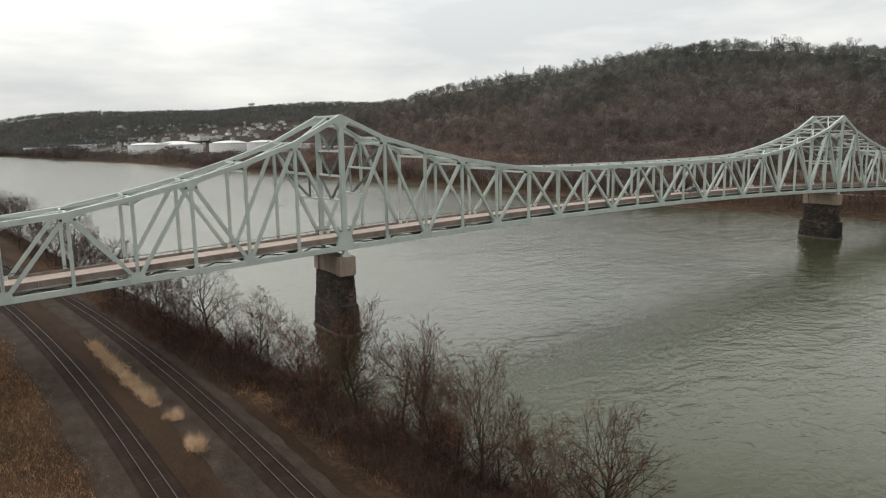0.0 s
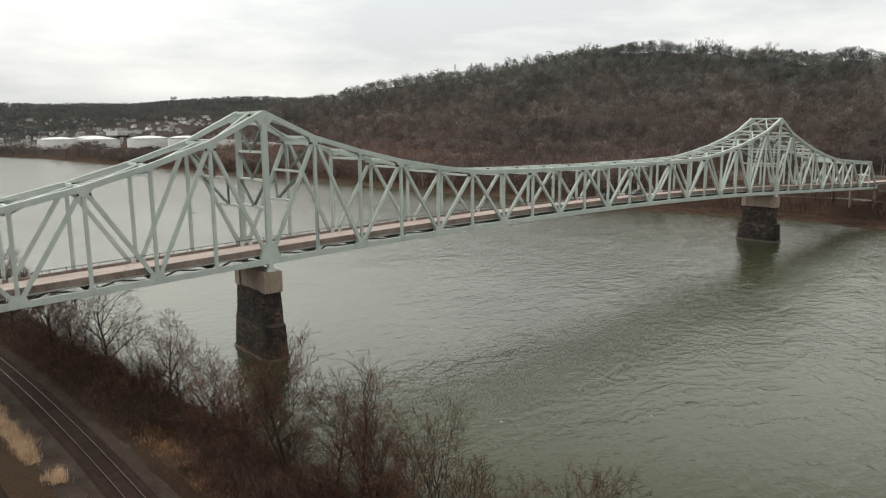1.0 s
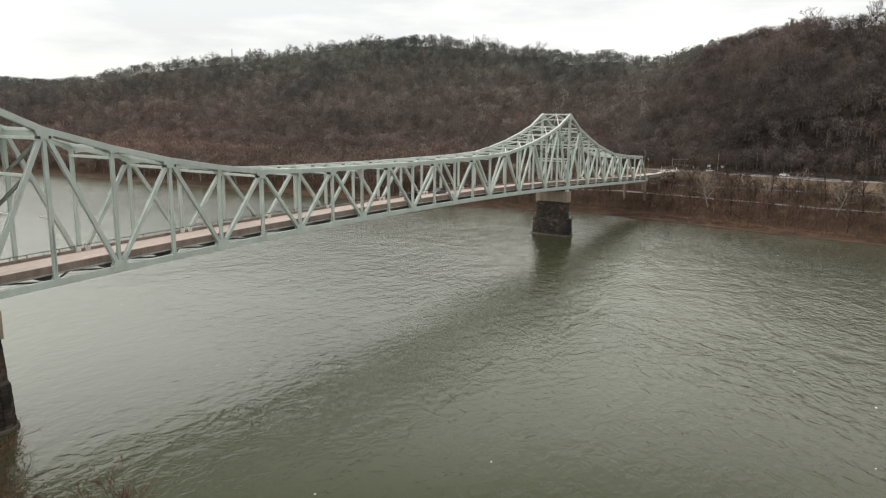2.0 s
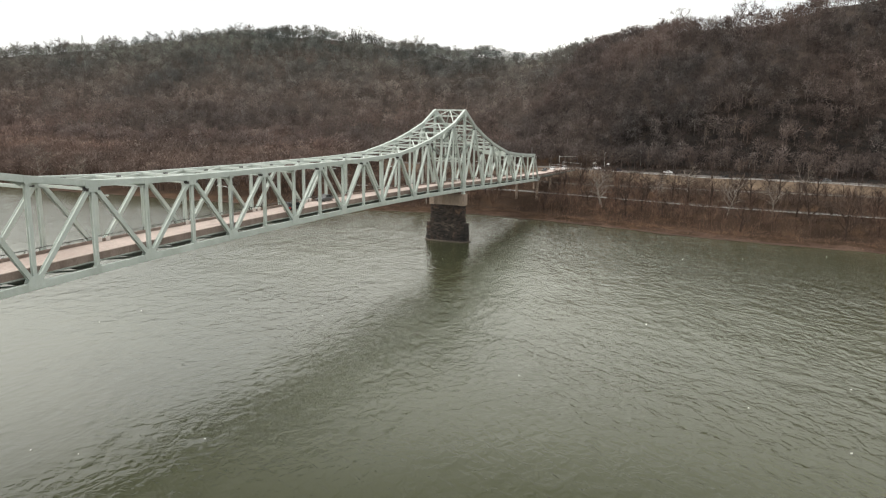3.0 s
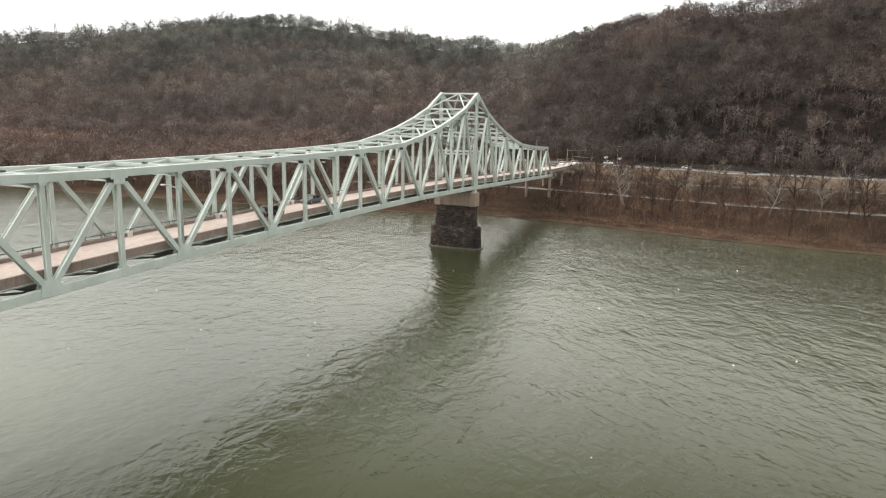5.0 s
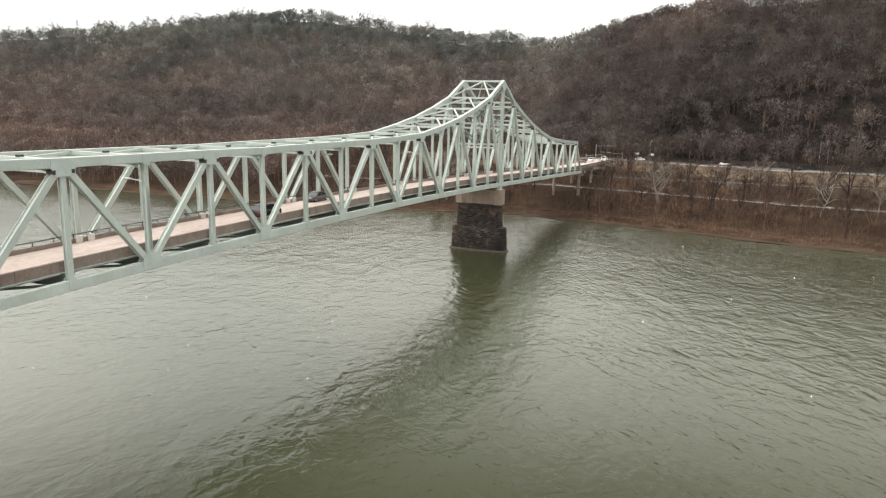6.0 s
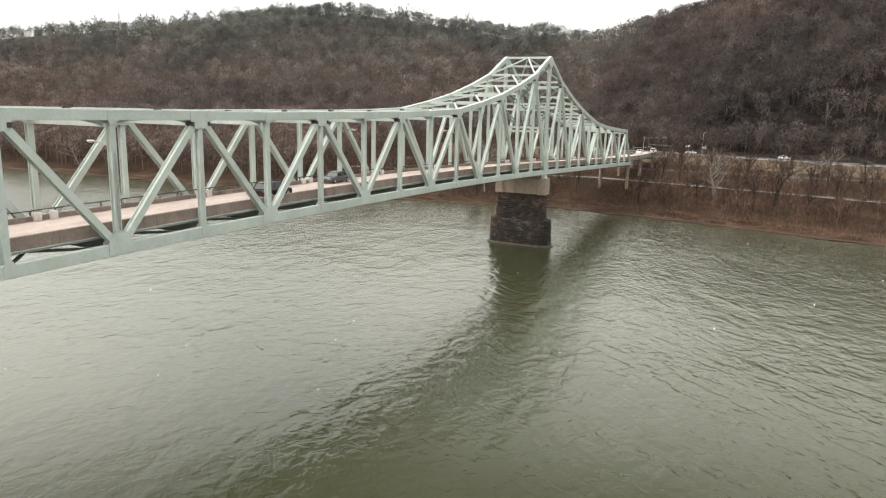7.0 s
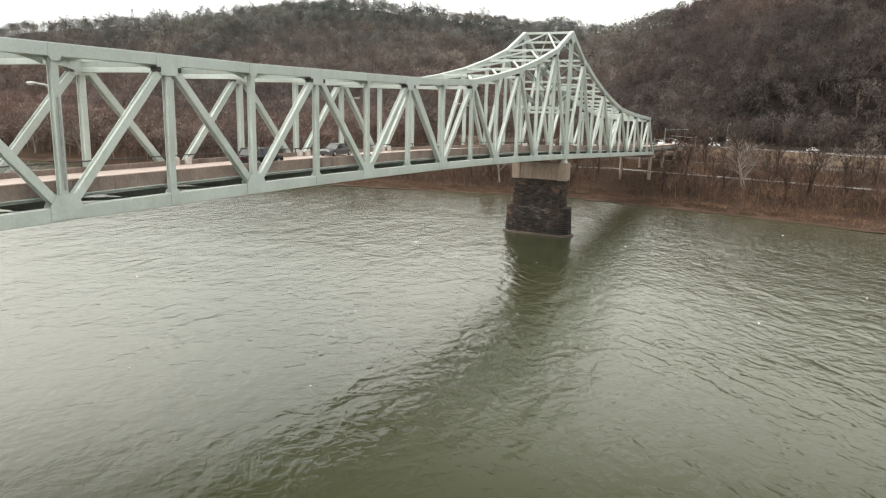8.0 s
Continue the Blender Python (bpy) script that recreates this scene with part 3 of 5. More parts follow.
def laced(name, a, b, wide, across):
    """A light member: two channels with zigzag lacing bars between them."""
    s, a, b = Shape(), Vector(a), Vector(b)
    along = (b - a).normalized()
    side = along.cross(Vector(across)).normalized()
    for k in (-1, 1):
        s.beam(a + side * k * wide / 2, b + side * k * wide / 2, 0.09, 0.26, side)
    n = max(2, int((b - a).length / (wide * 1.1)))
    for j in range(n):
        p, q = a + (b - a) * j / n, a + (b - a) * (j + 1) / n
        k = 1 if j % 2 else -1
        s.beam(p + side * k * wide / 2, q - side * k * wide / 2, 0.12, 0.22, side)
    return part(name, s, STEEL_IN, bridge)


def gusset(i, spread, reach, y, lower):
    """A pair of plates on both sides of a truss joint; the edge along the chord follows its slope."""
    at = bottom if lower else top
    sign = 1 if lower else -1
    node = at(i, y)
    first, last = (FIRST, LAST) if lower else (FIRST + 1, LAST - 1)
    before = (node - at(max(i - 1, first), y)) if i > first else (at(i + 1, y) - node)
    after = (at(min(i + 1, last), y) - node) if i < last else (node - at(i - 1, y))
    s0, s1 = before.z / PANEL, after.z / PANEL
    for k in (-1, 1):
        yy = y + k * 0.325
        pts = [(-spread, -spread * s0 - sign * 0.40), (0, -sign * 0.40), (spread, spread * s1 - sign * 0.40), (spread, spread * s1 + sign * (0.40 + 0.18 * reach)), (spread * 0.6, sign * (0.4 + reach)), (-spread * 0.6, sign * (0.4 + reach)), (-spread, -spread * s0 + sign * (0.40 + 0.18 * reach))]
        part("gusset_plate", Shape().prism([(node.x + px, yy, node.z + pz) for px, pz in pts], (0, 0.03 * k, 0)), STEEL, bridge)


def haunch(i, y):
    """A curved stiffening plate under the top chord at a joint, on its inner face."""
    node = top(i, y)
    yy = y + (0.37 if y < 1 else -0.37)
    for k in (-1, 1):
        j = i + k
        if not FIRST < j < LAST:
            continue
        run = top(j, y) - node
        edge = [node + run * u + Vector((0, yy - y, -0.36)) for u in (0.04, 0.1, 0.17, 0.25, 0.34)]
        low = [node + run * u + Vector((0, yy - y, -0.36 - d)) for u, d in ((0.34, 0.02), (0.25, 0.09), (0.17, 0.22), (0.1, 0.4), (0.04, 0.62))]
        part("haunch_plate", Shape().prism(edge + low, (0, 0.03 if y < 1 else -0.03, 0)), STEEL, bridge)


for y in (0.0, SPACING):
    for i in range(FIRST, LAST):
        member("bottom_chord", bottom(i, y) - Vector((0, 0, 0.05)), bottom(i + 1, y) - Vector((0, 0, 0.05)), 0.6, 0.96, 0.03)
    for i in range(FIRST + 1, LAST - 1):
        member("top_chord", top(i, y), top(i + 1, y), 0.62, 0.86, 0.03)
    for i in range(FIRST + 1, LAST):
        pier = i in (0, 20)
        h_member("tower_post" if pier else "vertical", bottom(i, y), top(i, y), 0.62 if pier else 0.5, 0.95 if pier else 0.5)
        if pier:
            gusset(i, 1.7, 2.5, y, True)
            gusset(i, 1.35, 1.5, y, False)
        else:
            gusset(i, 1.15 if i % 2 == 0 else 0.42, 0.85 if i % 2 == 0 else 0.3, y, True)
            gusset(i, 1.15 if i % 2 else 0.45, 0.75 if i % 2 else 0.3, y, False)
            haunch(i, y)
    for i in range(FIRST, LAST + 1, 2):
        for k in (-1, 1):
            if FIRST < i + k < LAST:
                end = (i, k) in ((FIRST, 1), (LAST, -1))
                h_member("end_post" if end else "diagonal", bottom(i, y), top(i + k, y), 0.56, 0.66 if end else 0.58)
    for i in (FIRST, LAST):
        gusset(i, 0.9, 0.7, y, True)

# solid dark blocks stand for the shade in openings where hollow members meet: at the chord joints and on the middle of
# the top struts
for y in (0.0, SPACING):
    for i in range(FIRST + 1, LAST, 2):
        for k in (-1, 1):
            run = (bottom(i + k, y) - top(i, y)).normalized()
            at = top(i, y) + run * 1.15 + Vector((0.2 * k, 0, 0.2))
            part("hand_hole_shade", Shape().box(at.x - 0.17, at.x + 0.17, y - 0.368, y + 0.368, at.z - 0.25, at.z + 0.12), DARK_METAL_AND_OPENINGS, bridge, "dark block for the shade in a hollow member's open end")
for i in range(FIRST + 2, LAST - 1):
    if i not in (0, 20):
        mid = top(i, SPACING / 2)
        part("strut_opening_shade", Shape().beam(mid + Vector((-0.24, 0, 0.4)), mid + Vector((0.24, 0, 0.4)), 0.5, 0.2, (0, 1, 0), 0.04), DARK_METAL_AND_OPENINGS, bridge, "dark block for the shade in a gusset opening on the top strut")

# cross bracing between the two trusses
for i in range(FIRST + 1, LAST):
    a, b = top(i, 0), top(i, SPACING)
    part("top_strut", Shape().beam(a + Vector((0, 0.3, 0.1)), b + Vector((0, -0.3, 0.1)), 0.42, 0.42, (1, 0, 0), 0.02), STEEL, bridge)
    if i not in (FIRST + 1, LAST - 1):
        mid = (a + b) / 2
        outward = (i + (-1 if i <= 0 else 1)) if (i <= 0 or i >= 20) else (i + (1 if i <= 10 else -1))
        if i == 10:
            continue
        pairs = [outward]
        if i == 0:
            pairs = [-1, 1]
        if i == 20:
            pairs = [19, 21]
        for j in pairs:
            for y in (0.0, SPACING):
                part("top_lateral", Shape().beam(mid + Vector((0, 0, 0.12)), top(j, y) + Vector((0, 0, 0.12)), 0.26, 0.28, (0, 0, 1)), STEEL, bridge)


def cross_frame(p, q, levels, lace):
    """Struts at several heights between the two trusses in one plane from p (high) to q (low), with V braces between them."""
    rows = []
    for s in levels:
        a = p + (q - p) * s
        b = a + Vector((0, SPACING, 0))
        rows.append((a, b))
        part("sway_strut", Shape().beam(a, b, 0.36, 0.4, (1, 0, 0), 0.02), STEEL, bridge)
    for (a, b), (c, d) in zip(rows, rows[1:]):
        mid = (c + d) / 2
        for end in (a, b):
            if lace:
                laced("sway_brace", end, mid, 0.36, (0, 0.3, 1) if abs((p - q).x) < 1 else (1, 0, 0))
            else:
                part("sway_brace", Shape().beam(end, mid, 0.22, 0.22, (1, 0, 0)), STEEL, bridge)


for c in (0, 20):
    cross_frame(top(c, 0), bottom(c, 0), (0.07, 0.26, 0.45, 0.64), True)
    for k in (-1, 1):
        cross_frame(top(c + k, 0), bottom(c, 0), (0.05, 0.28, 0.52), True)
        for s in (0.08,):
            cross_frame(top(c + 2 * k, 0), bottom(c + 2 * k, 0), (s,), False)
        for s in (0.08,):
            cross_frame(top(c + 3 * k, 0), bottom(c + 3 * k, 0), (s,), False)
for i in range(FIRST + 1, LAST):
    if min(abs(i), abs(i - 20)) > 3:
        cross_frame(top(i, 0), bottom(i, 0), (0.07,), False)

# floor system; STEEL_IN carries the under-deck shade in its colour
for i in range(FIRST, LAST + 1):
    a = bottom(i, 0) + Vector((0, 0.3, 0.24))
    s = Shape()
    s.beam(a, a + Vector((0, SPACING - 0.6, 0)), 0.04, 1.1, (1, 0, 0))
    for dz in (-0.55, 0.55):
        s.beam(a + Vector((0, 0, dz)), a + Vector((0, SPACING - 0.6, dz)), 0.36, 0.05, (1, 0, 0))
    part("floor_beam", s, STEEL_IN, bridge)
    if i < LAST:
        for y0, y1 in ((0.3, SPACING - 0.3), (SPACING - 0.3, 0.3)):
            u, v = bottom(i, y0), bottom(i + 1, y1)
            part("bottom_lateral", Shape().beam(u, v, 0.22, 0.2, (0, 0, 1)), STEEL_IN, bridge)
for i in range(FIRST, LAST):
    x0, x1, z0, z1 = i * PANEL, (i + 1) * PANEL, base_z(i), base_z(i + 1)
    for y in (1.12, 3.0, 4.95, 6.9, SPACING - 1.12):
        s = Shape().beam((x0, y, z0 + 0.72), (x1, y, z1 + 0.72), 0.06, 0.56, (0, 1, 0))
        for dz in (0.45, 0.97):
            s.beam((x0, y, z0 + dz), (x1, y, z1 + dz), 0.26, 0.05, (0, 1, 0))
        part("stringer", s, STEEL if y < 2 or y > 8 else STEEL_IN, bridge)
    part("deck_slab", Shape().beam((x0 + 0.01, SPACING / 2, z0 + 1.07), (x1 - 0.01, SPACING / 2, z1 + 1.07), SPACING - 1.5, 0.14, (0, 1, 0)), ROAD_TOP, bridge, "light salt-bleached road surface")
    for half in (0, 1):
        u, v = half / 2, (half + 1) / 2
        p, q = (x0 + u * PANEL + 0.015, z0 + (z1 - z0) * u), (x0 + v * PANEL - 0.015, z0 + (z1 - z0) * v)
        part("parapet", Shape().beam((p[0], 0.83, p[1] + 1.23), (q[0], 0.83, q[1] + 1.23), 0.3, 1.02, (0, 1, 0), 0.03), PARAPET, bridge, "brown weathered concrete parapet")
        part("far_parapet", Shape().beam((p[0], SPACING - 0.83, p[1] + 1.28), (q[0], SPACING - 0.83, q[1] + 1.28), 0.3, 0.6, (0, 1, 0), 0.03), PARAPET, bridge, "brown weathered concrete parapet")
    part("edge_angle", Shape().beam((x0, 0.76, z0 + 0.7), (x1, 0.76, z1 + 0.7), 0.3, 0.07, (0, 1, 0)), STEEL, bridge, "thin green steel angle under the parapet")
    rail = part("railing", Shape().beam((x0, SPACING - 0.78, z0 + 2.02), (x1, SPACING - 0.78, z1 + 2.02), 0.1, 0.1, (0, 1, 0), 0.02), DARK_METAL_AND_OPENINGS, bridge, "dark steel hand rail")
    for k in range(4):
        u = (k + 0.5) / 4
        part("post", Shape().beam((x0 + u * PANEL, SPACING - 0.78, z0 + (z1 - z0) * u + 1.56), (x0 + u * PANEL, SPACING - 0.78, z0 + (z1 - z0) * u + 2.0), 0.08, 0.1, (0, 1, 0)), DARK_METAL_AND_OPENINGS, rail)
for i in range(FIRST + 2, LAST, 2):
    for dx in (-0.75, 0.75):
        x, z = i * PANEL + dx, base_z(i)
        part("guard_block", Shape().beam((x, SPACING - 1.12, z + 1.15), (x, SPACING - 1.12, z + 1.85), 0.3, 0.7, (0, 1, 0), 0.05), BLOCK_WHITE, bridge, "white painted concrete guard block")


def bridge_lamp(i, y, inward):
    lamp = thing("street_lamp", "grey curved-arm street lamp fixed to a bridge post", "street lamp", "lamps on the bridge", at=(i * PANEL, y, base_z(i)))
    s, k = Shape(), inward
    pts = [(0, -0.36 * k, 1.2), (0, -0.36 * k, 6.4), (0, -0.3 * k, 7.2), (0, 0.1 * k, 7.75), (0, 0.9 * k, 8.0), (0, 2.0 * k, 8.1)]
    for a, b in zip(pts, pts[1:]):
        s.beam(a, b, 0.12, 0.12, (1, 0, 0), 0.03)
    part("pole", s, GALV, lamp)
    head = Shape().rings([[(w * cx, (2.0 + d) * k, 8.1 + h * cz) for cx, cz in ((-1, 0), (-0.6, 1), (0.6, 1), (1, 0), (0.7, -0.7), (-0.7, -0.7))] for d, w, h in ((-0.1, 0.08, 0.06), (0.15, 0.17, 0.11), (0.6, 0.16, 0.1), (0.8, 0.06, 0.05))])
    hd = part("lamp_head", head, GALV, lamp)
    part("lens", Shape().box(-0.1, 0.1, min(2.2 * k, 2.55 * k), max(2.2 * k, 2.55 * k), 7.99, 8.03), LENS, hd)


for i in (-6, 1, 8, 15, 22):
    bridge_lamp(i, 0.0, 1)
for i in (-8, -1, 6, 13, 20, 27):
    bridge_lamp(i, SPACING, -1)


# ---- piers ----
def plan(half_x, y0, y1, nose, z, n=5):
    """An oblong plan with rounded cutwater ends, as one ring."""
    pts = []
    for k in range(n + 1):
        a = math.pi * k / n
        pts.append((-half_x * math.cos(a), y0 - nose * math.sin(a), z))
    for k in range(n + 1):
        a = math.pi * k / n
        pts.append((half_x * math.cos(a), y1 + nose * math.sin(a), z))
    return pts


def pier(x):
    p = thing("bridge_pier", "soot-black stone river pier with a tan concrete cap", "bridge pier", "river piers", at=(x, SPACING / 2, 0))
    part("footing", Shape().rings([plan(2.6, -5.0, 5.0, 2.7, -3.9), plan(2.6, -5.0, 5.0, 2.7, 0.3), plan(2.45, -5.0, 5.0, 2.5, 0.4)]), FOOTING, p, "lighter wet stone footing at the waterline")
    zs = np.arange(0.35, 11.75, 0.43)
    core = part("shaft", Shape().rings([plan(2.2, -5.0, 5.0, 2.1, 0.35), plan(2.05, -4.9, 4.9, 1.95, 5.75), plan(1.95, -4.9, 4.9, 0.95, 6.1), plan(1.55, -4.75, 4.75, 0.7, 11.6)]), MORTAR, p, "black masonry shaft with cutwater noses")
    # courses of stone stand proud of the shaft, with recessed joints
    rest = Shape()
    for c, z in enumerate(zs[:-1]):
        lower = z < 5.8
        t = (z - 0.35) / 11.4
        hx = 2.22 - 0.62 * t
        nose = (2.15 - 0.1 * z / 6) if lower else 1.0 - 0.25 * t
        y0 = -5.0 + 0.25 * t
        ring = plan(hx, y0, -y0, nose, z, 6)
        n = len(ring)
        pts = []
        for k in range(n):
            a, b = Vector(ring[k]), Vector(ring[(k + 1) % n])
            m = max(1, round((b - a).length / 0.95))
            for j in range(m):
                shift = 0.5 / m if c % 2 and m > 2 and 0 < j < m else 0.0
                ahead = 0.5 / m if c % 2 and m > 2 and j + 1 < m else 0.0
                pts.append((a.lerp(b, j / m - shift), a.lerp(b, (j + 1) / m - ahead)))
        for a, b in pts:
            if random.random() < 0.06:
                continue
            out = Vector(((b - a).y, -(b - a).x, 0)).normalized()
            lift = random.uniform(0.06, 0.14)
            gap = (b - a).normalized() * 0.025
            lean = Vector((0, 0, 0.375))
            outline = [a + gap - out * 0.2, b - gap - out * 0.2, b - gap + out * lift, a + gap + out * lift]
            rest.prism(outline, lean)
    tagged(part("masonry", rest, STONE, core), "rough black stone blocks in level courses", kind="stuff")
    # concrete cap: two thick ends and a recessed wall between them
    top_z = 15.1
    part("cap_wall", Shape().box(-1.38, 1.38, -4.15, 4.15, 11.55, top_z - 0.15), CAP, p, "recessed tan concrete wall")
    for k in (-1, 1):
        y0, y1 = sorted((4.05 * k, 5.8 * k))
        part("cap_end", Shape().beam((0, y0, (11.5 + top_z) / 2), (0, y1, (11.5 + top_z) / 2), 3.25, top_z - 11.5, (1, 0, 0), 0.06), CAP, p, "tan concrete bearing block with dark streaks")
        yb = k * SPACING / 2
        s = Shape().box(-0.75, 0.75, yb - 0.55, yb + 0.55, top_z, top_z + 0.2)
        s.rings([[(sx * w, yb + sy * 0.42, top_z + h) for sx, sy in ((-1, -1), (1, -1), (1, 1), (-1, 1))] for w, h in ((0.7, 0.2), (0.3, 0.95), (0.3, 1.35))])
        s.beam((-0.45, yb - 0.6, top_z + 1.0), (-0.45, yb + 0.6, top_z + 1.0), 0.16, 0.16, (1, 0, 0), 0.04)
        part("bearing_shoe", s, STEEL, p, "pale green steel bearing")
    return p


pier(0.0)
pier(20 * PANEL)


def bent(x, ztop, y0=1.2, y1=8.7, r=0.55):
    g = float(min(ground_height(x, y0), ground_height(x, y1)))
    b = thing("column_bent", "tan concrete column bent under the bridge deck", "bridge column", "approach columns", at=(x, 0, 0))
    part("cap_beam", Shape().beam((0, y0 - 1.3, ztop - 0.5), (0, y1 + 1.3, ztop - 0.5), 1.1, 1.0, (1, 0, 0), 0.05), CAP, b)
    for y in (y0, y1):
        part("column", Shape().drum((0, y), r, g - 0.6, ztop - 0.95, 14), CAP, b)


bent(FIRST * PANEL, base_z(FIRST) - 0.75, 0.4, 9.5)
bent(LAST * PANEL, base_z(LAST) - 0.75, 0.4, 9.5)
APPROACH_Z = base_z(LAST) + 1.14
approach = thing("approach_span", "low concrete approach span with brown parapets", "bridge span")


def approach_z(x):
    return APPROACH_Z - 0.022 * (x - LAST * PANEL)


xa = [LAST * PANEL + 0.05, 300.0, 325.0, 352.0]
for x0, x1 in zip(xa, xa[1:]):
    z0, z1 = approach_z(x0), approach_z(x1)
    part("deck_slab", Shape().beam((x0, SPACING / 2, z0 - 0.12), (x1, SPACING / 2, z1 - 0.12), SPACING - 0.6, 0.24, (0, 1, 0)), ROAD_TOP, approach)
    for y in (0.6, SPACING / 2, SPACING - 0.6):
        part("girder", Shape().beam((x0, y, z0 - 0.62), (x1, y, z1 - 0.62), 0.35, 0.76, (0, 1, 0), 0.02), STEEL_IN, approach)
    for y in (0.42, SPACING - 0.42):
        part("parapet", Shape().beam((x0, y, z0 + 0.33), (x1, y, z1 + 0.33), 0.28, 0.66, (0, 1, 0), 0.03), PARAPET, approach)
for x in xa[1:3]:
    bent(x, approach_z(x) - 1.0)


# ---- trees ----
def grow(rng, height, width, levels=5, trunk=0.2, start=0.35, forks=(4, 5), upward=0.3, lean=0.05, stems=1, leaders=10):
    """Limbs of a bare tree as rows of (a, b, radius at a, radius at b, level). Leaders reach for the outline of a rounded crown and fork into ever finer twigs."""
    out = []
    low = height * start * 0.7
    mid, half = (height + low) / 2, (height - low) / 2

    def limb(a, way, length, r, level):
        bits = (5, 4, 3, 2, 1)[level]
        pts, p, w = [(a, r)], a, way
        crook = (0.07, 0.17, 0.2, 0.22, 0.1)[level]
        for k in range(bits):
            w = (w + Vector((rng.gauss(0, crook), rng.gauss(0, crook), rng.gauss(0, crook * 0.7) + upward * 0.12 * (level > 0)))).normalized()
            q = p + w * length / bits
            r2 = r * (1 - (k + 1) / bits * 0.72)
            out.append((p, q, pts[-1][1], r2, level))
            pts.append((q, r2))
            p = q
        return pts

    def along(pts, s):
        j = min(int(s * (len(pts) - 1)), len(pts) - 2)
        f = s * (len(pts) - 1) - j
        return pts[j][0].lerp(pts[j + 1][0], f), pts[j][1] * (1 - f) + pts[j + 1][1] * f, (pts[j + 1][0] - pts[j][0]).normalized()

    def sprout(pts, length, level):
        if level >= levels:
            return
        n = rng.randint(*forks) + (2 if level < 3 else 0)
        for k in range(n):
            s = 0.97 if k == 0 else 0.25 + 0.72 * (k + rng.random()) / n
            at, rr, w = along(pts, s)
            flat = w.orthogonal().normalized()
            flat.rotate(Matrix.Rotation(rng.uniform(0, 2 * math.pi), 3, w))
            spread = rng.uniform(0.15, 0.45) if k == 0 else rng.uniform(0.55, 1.05)
            way = (w + flat * spread).normalized()
            size = length * rng.uniform(0.4, 0.68) * (1.15 - 0.45 * s)
            sprout(limb(at, way, size, rr * (0.85 if k == 0 else 0.62), level), size, level + 1)

    for k in range(stems):
        turn = 2 * math.pi * (k + rng.random() * 0.5) / stems
        foot = Vector((math.cos(turn), math.sin(turn), 0)) * (0.3 if stems > 1 else 0.0)
        tilt = rng.uniform(0.12, 0.32) if stems > 1 else 0.0
        way = Vector((math.cos(turn) * tilt + rng.gauss(0, lean), math.sin(turn) * tilt + rng.gauss(0, lean), 1)).normalized()
        bole = height * (0.7 if stems == 1 else 0.6)
        pts = limb(foot + Vector((0, 0, -0.4)), way, bole, trunk, 0)
        count = max(4, round(leaders / stems))
        for m in range(count):
            s = start + (0.97 - start) * (m + rng.random() * 0.8) / count
            at, rr, w = along(pts, s)
            az = m * 2.4 + rng.uniform(-0.5, 0.5)
            # a point on the crown's outline, higher for the upper leaders
            rise = -0.55 + 1.5 * (m + rng.random()) / count
            rise = min(rise, 0.96)
            ring = math.sqrt(max(0.0, 1 - rise * rise)) * rng.uniform(0.8, 1.05)
            goal = Vector((math.cos(az) * ring * width / 2, math.sin(az) * ring * width / 2, mid + rise * half))
            run = goal - at
            first = (run.normalized() + Vector((0, 0, 0.1))).normalized()
            sprout(limb(at, first, run.length * 0.85, rr * 0.66, 1), run.length, 2)
    return out


def limb_mesh(name, limbs, material, thinnest):
    """Tapered prisms for limbs; the finest twigs are slim three-sided spikes."""
    v, f = [], []
    for a, b, r0, r1, level in limbs:
        r0, r1 = max(r0, thinnest), max(r1, thinnest * 0.7)
        along = (b - a).normalized()
        s = along.orthogonal().normalized()
        u = along.cross(s)
        n = 3 if level > 1 else 6
        k = len(v)
        ring = [s * math.cos(2 * math.pi * j / n) + u * math.sin(2 * math.pi * j / n) for j in range(n)]
        v += [a + q * r0 for q in ring]
        if level >= 4:
            v.append(b)
            f += [(k + j, k + (j + 1) % n, k + n) for j in range(n)]
        else:
            v += [b + q * r1 for q in ring]
            f += [(k + j, k + (j + 1) % n, k + n + (j + 1) % n, k + n + j) for j in range(n)]
    m = bpy.data.meshes.new(name)
    m.from_pydata(v, [], f)
    m.update()
    m.materials.append(material)
    return m


def tree(rng, at, height, width, label, group, pale=False, thinnest=0.011, **shape):
    limbs = grow(rng, height, width, **shape)
    t = thing("bare_tree", label, "tree", group, at=at, turn=rng.uniform(0, 360))
    part("trunk", limb_mesh("trunk", [q for q in limbs if q[4] < 3], BARK_PALE if pale else BARK, thinnest), None, t)
    part("crown", limb_mesh("crown", [q for q in limbs if q[4] >= 3], PALE_TWIGS if pale else FAR_TWIGS if thinnest > 0.02 else TWIGS, thinnest), None, t)
    return t


rng = random.Random(7)


def on_ground(x, y, dz=-0.1):
    return (x, y, float(ground_height(x, y)) + dz)


NEAR = "bare trees on the near bank"
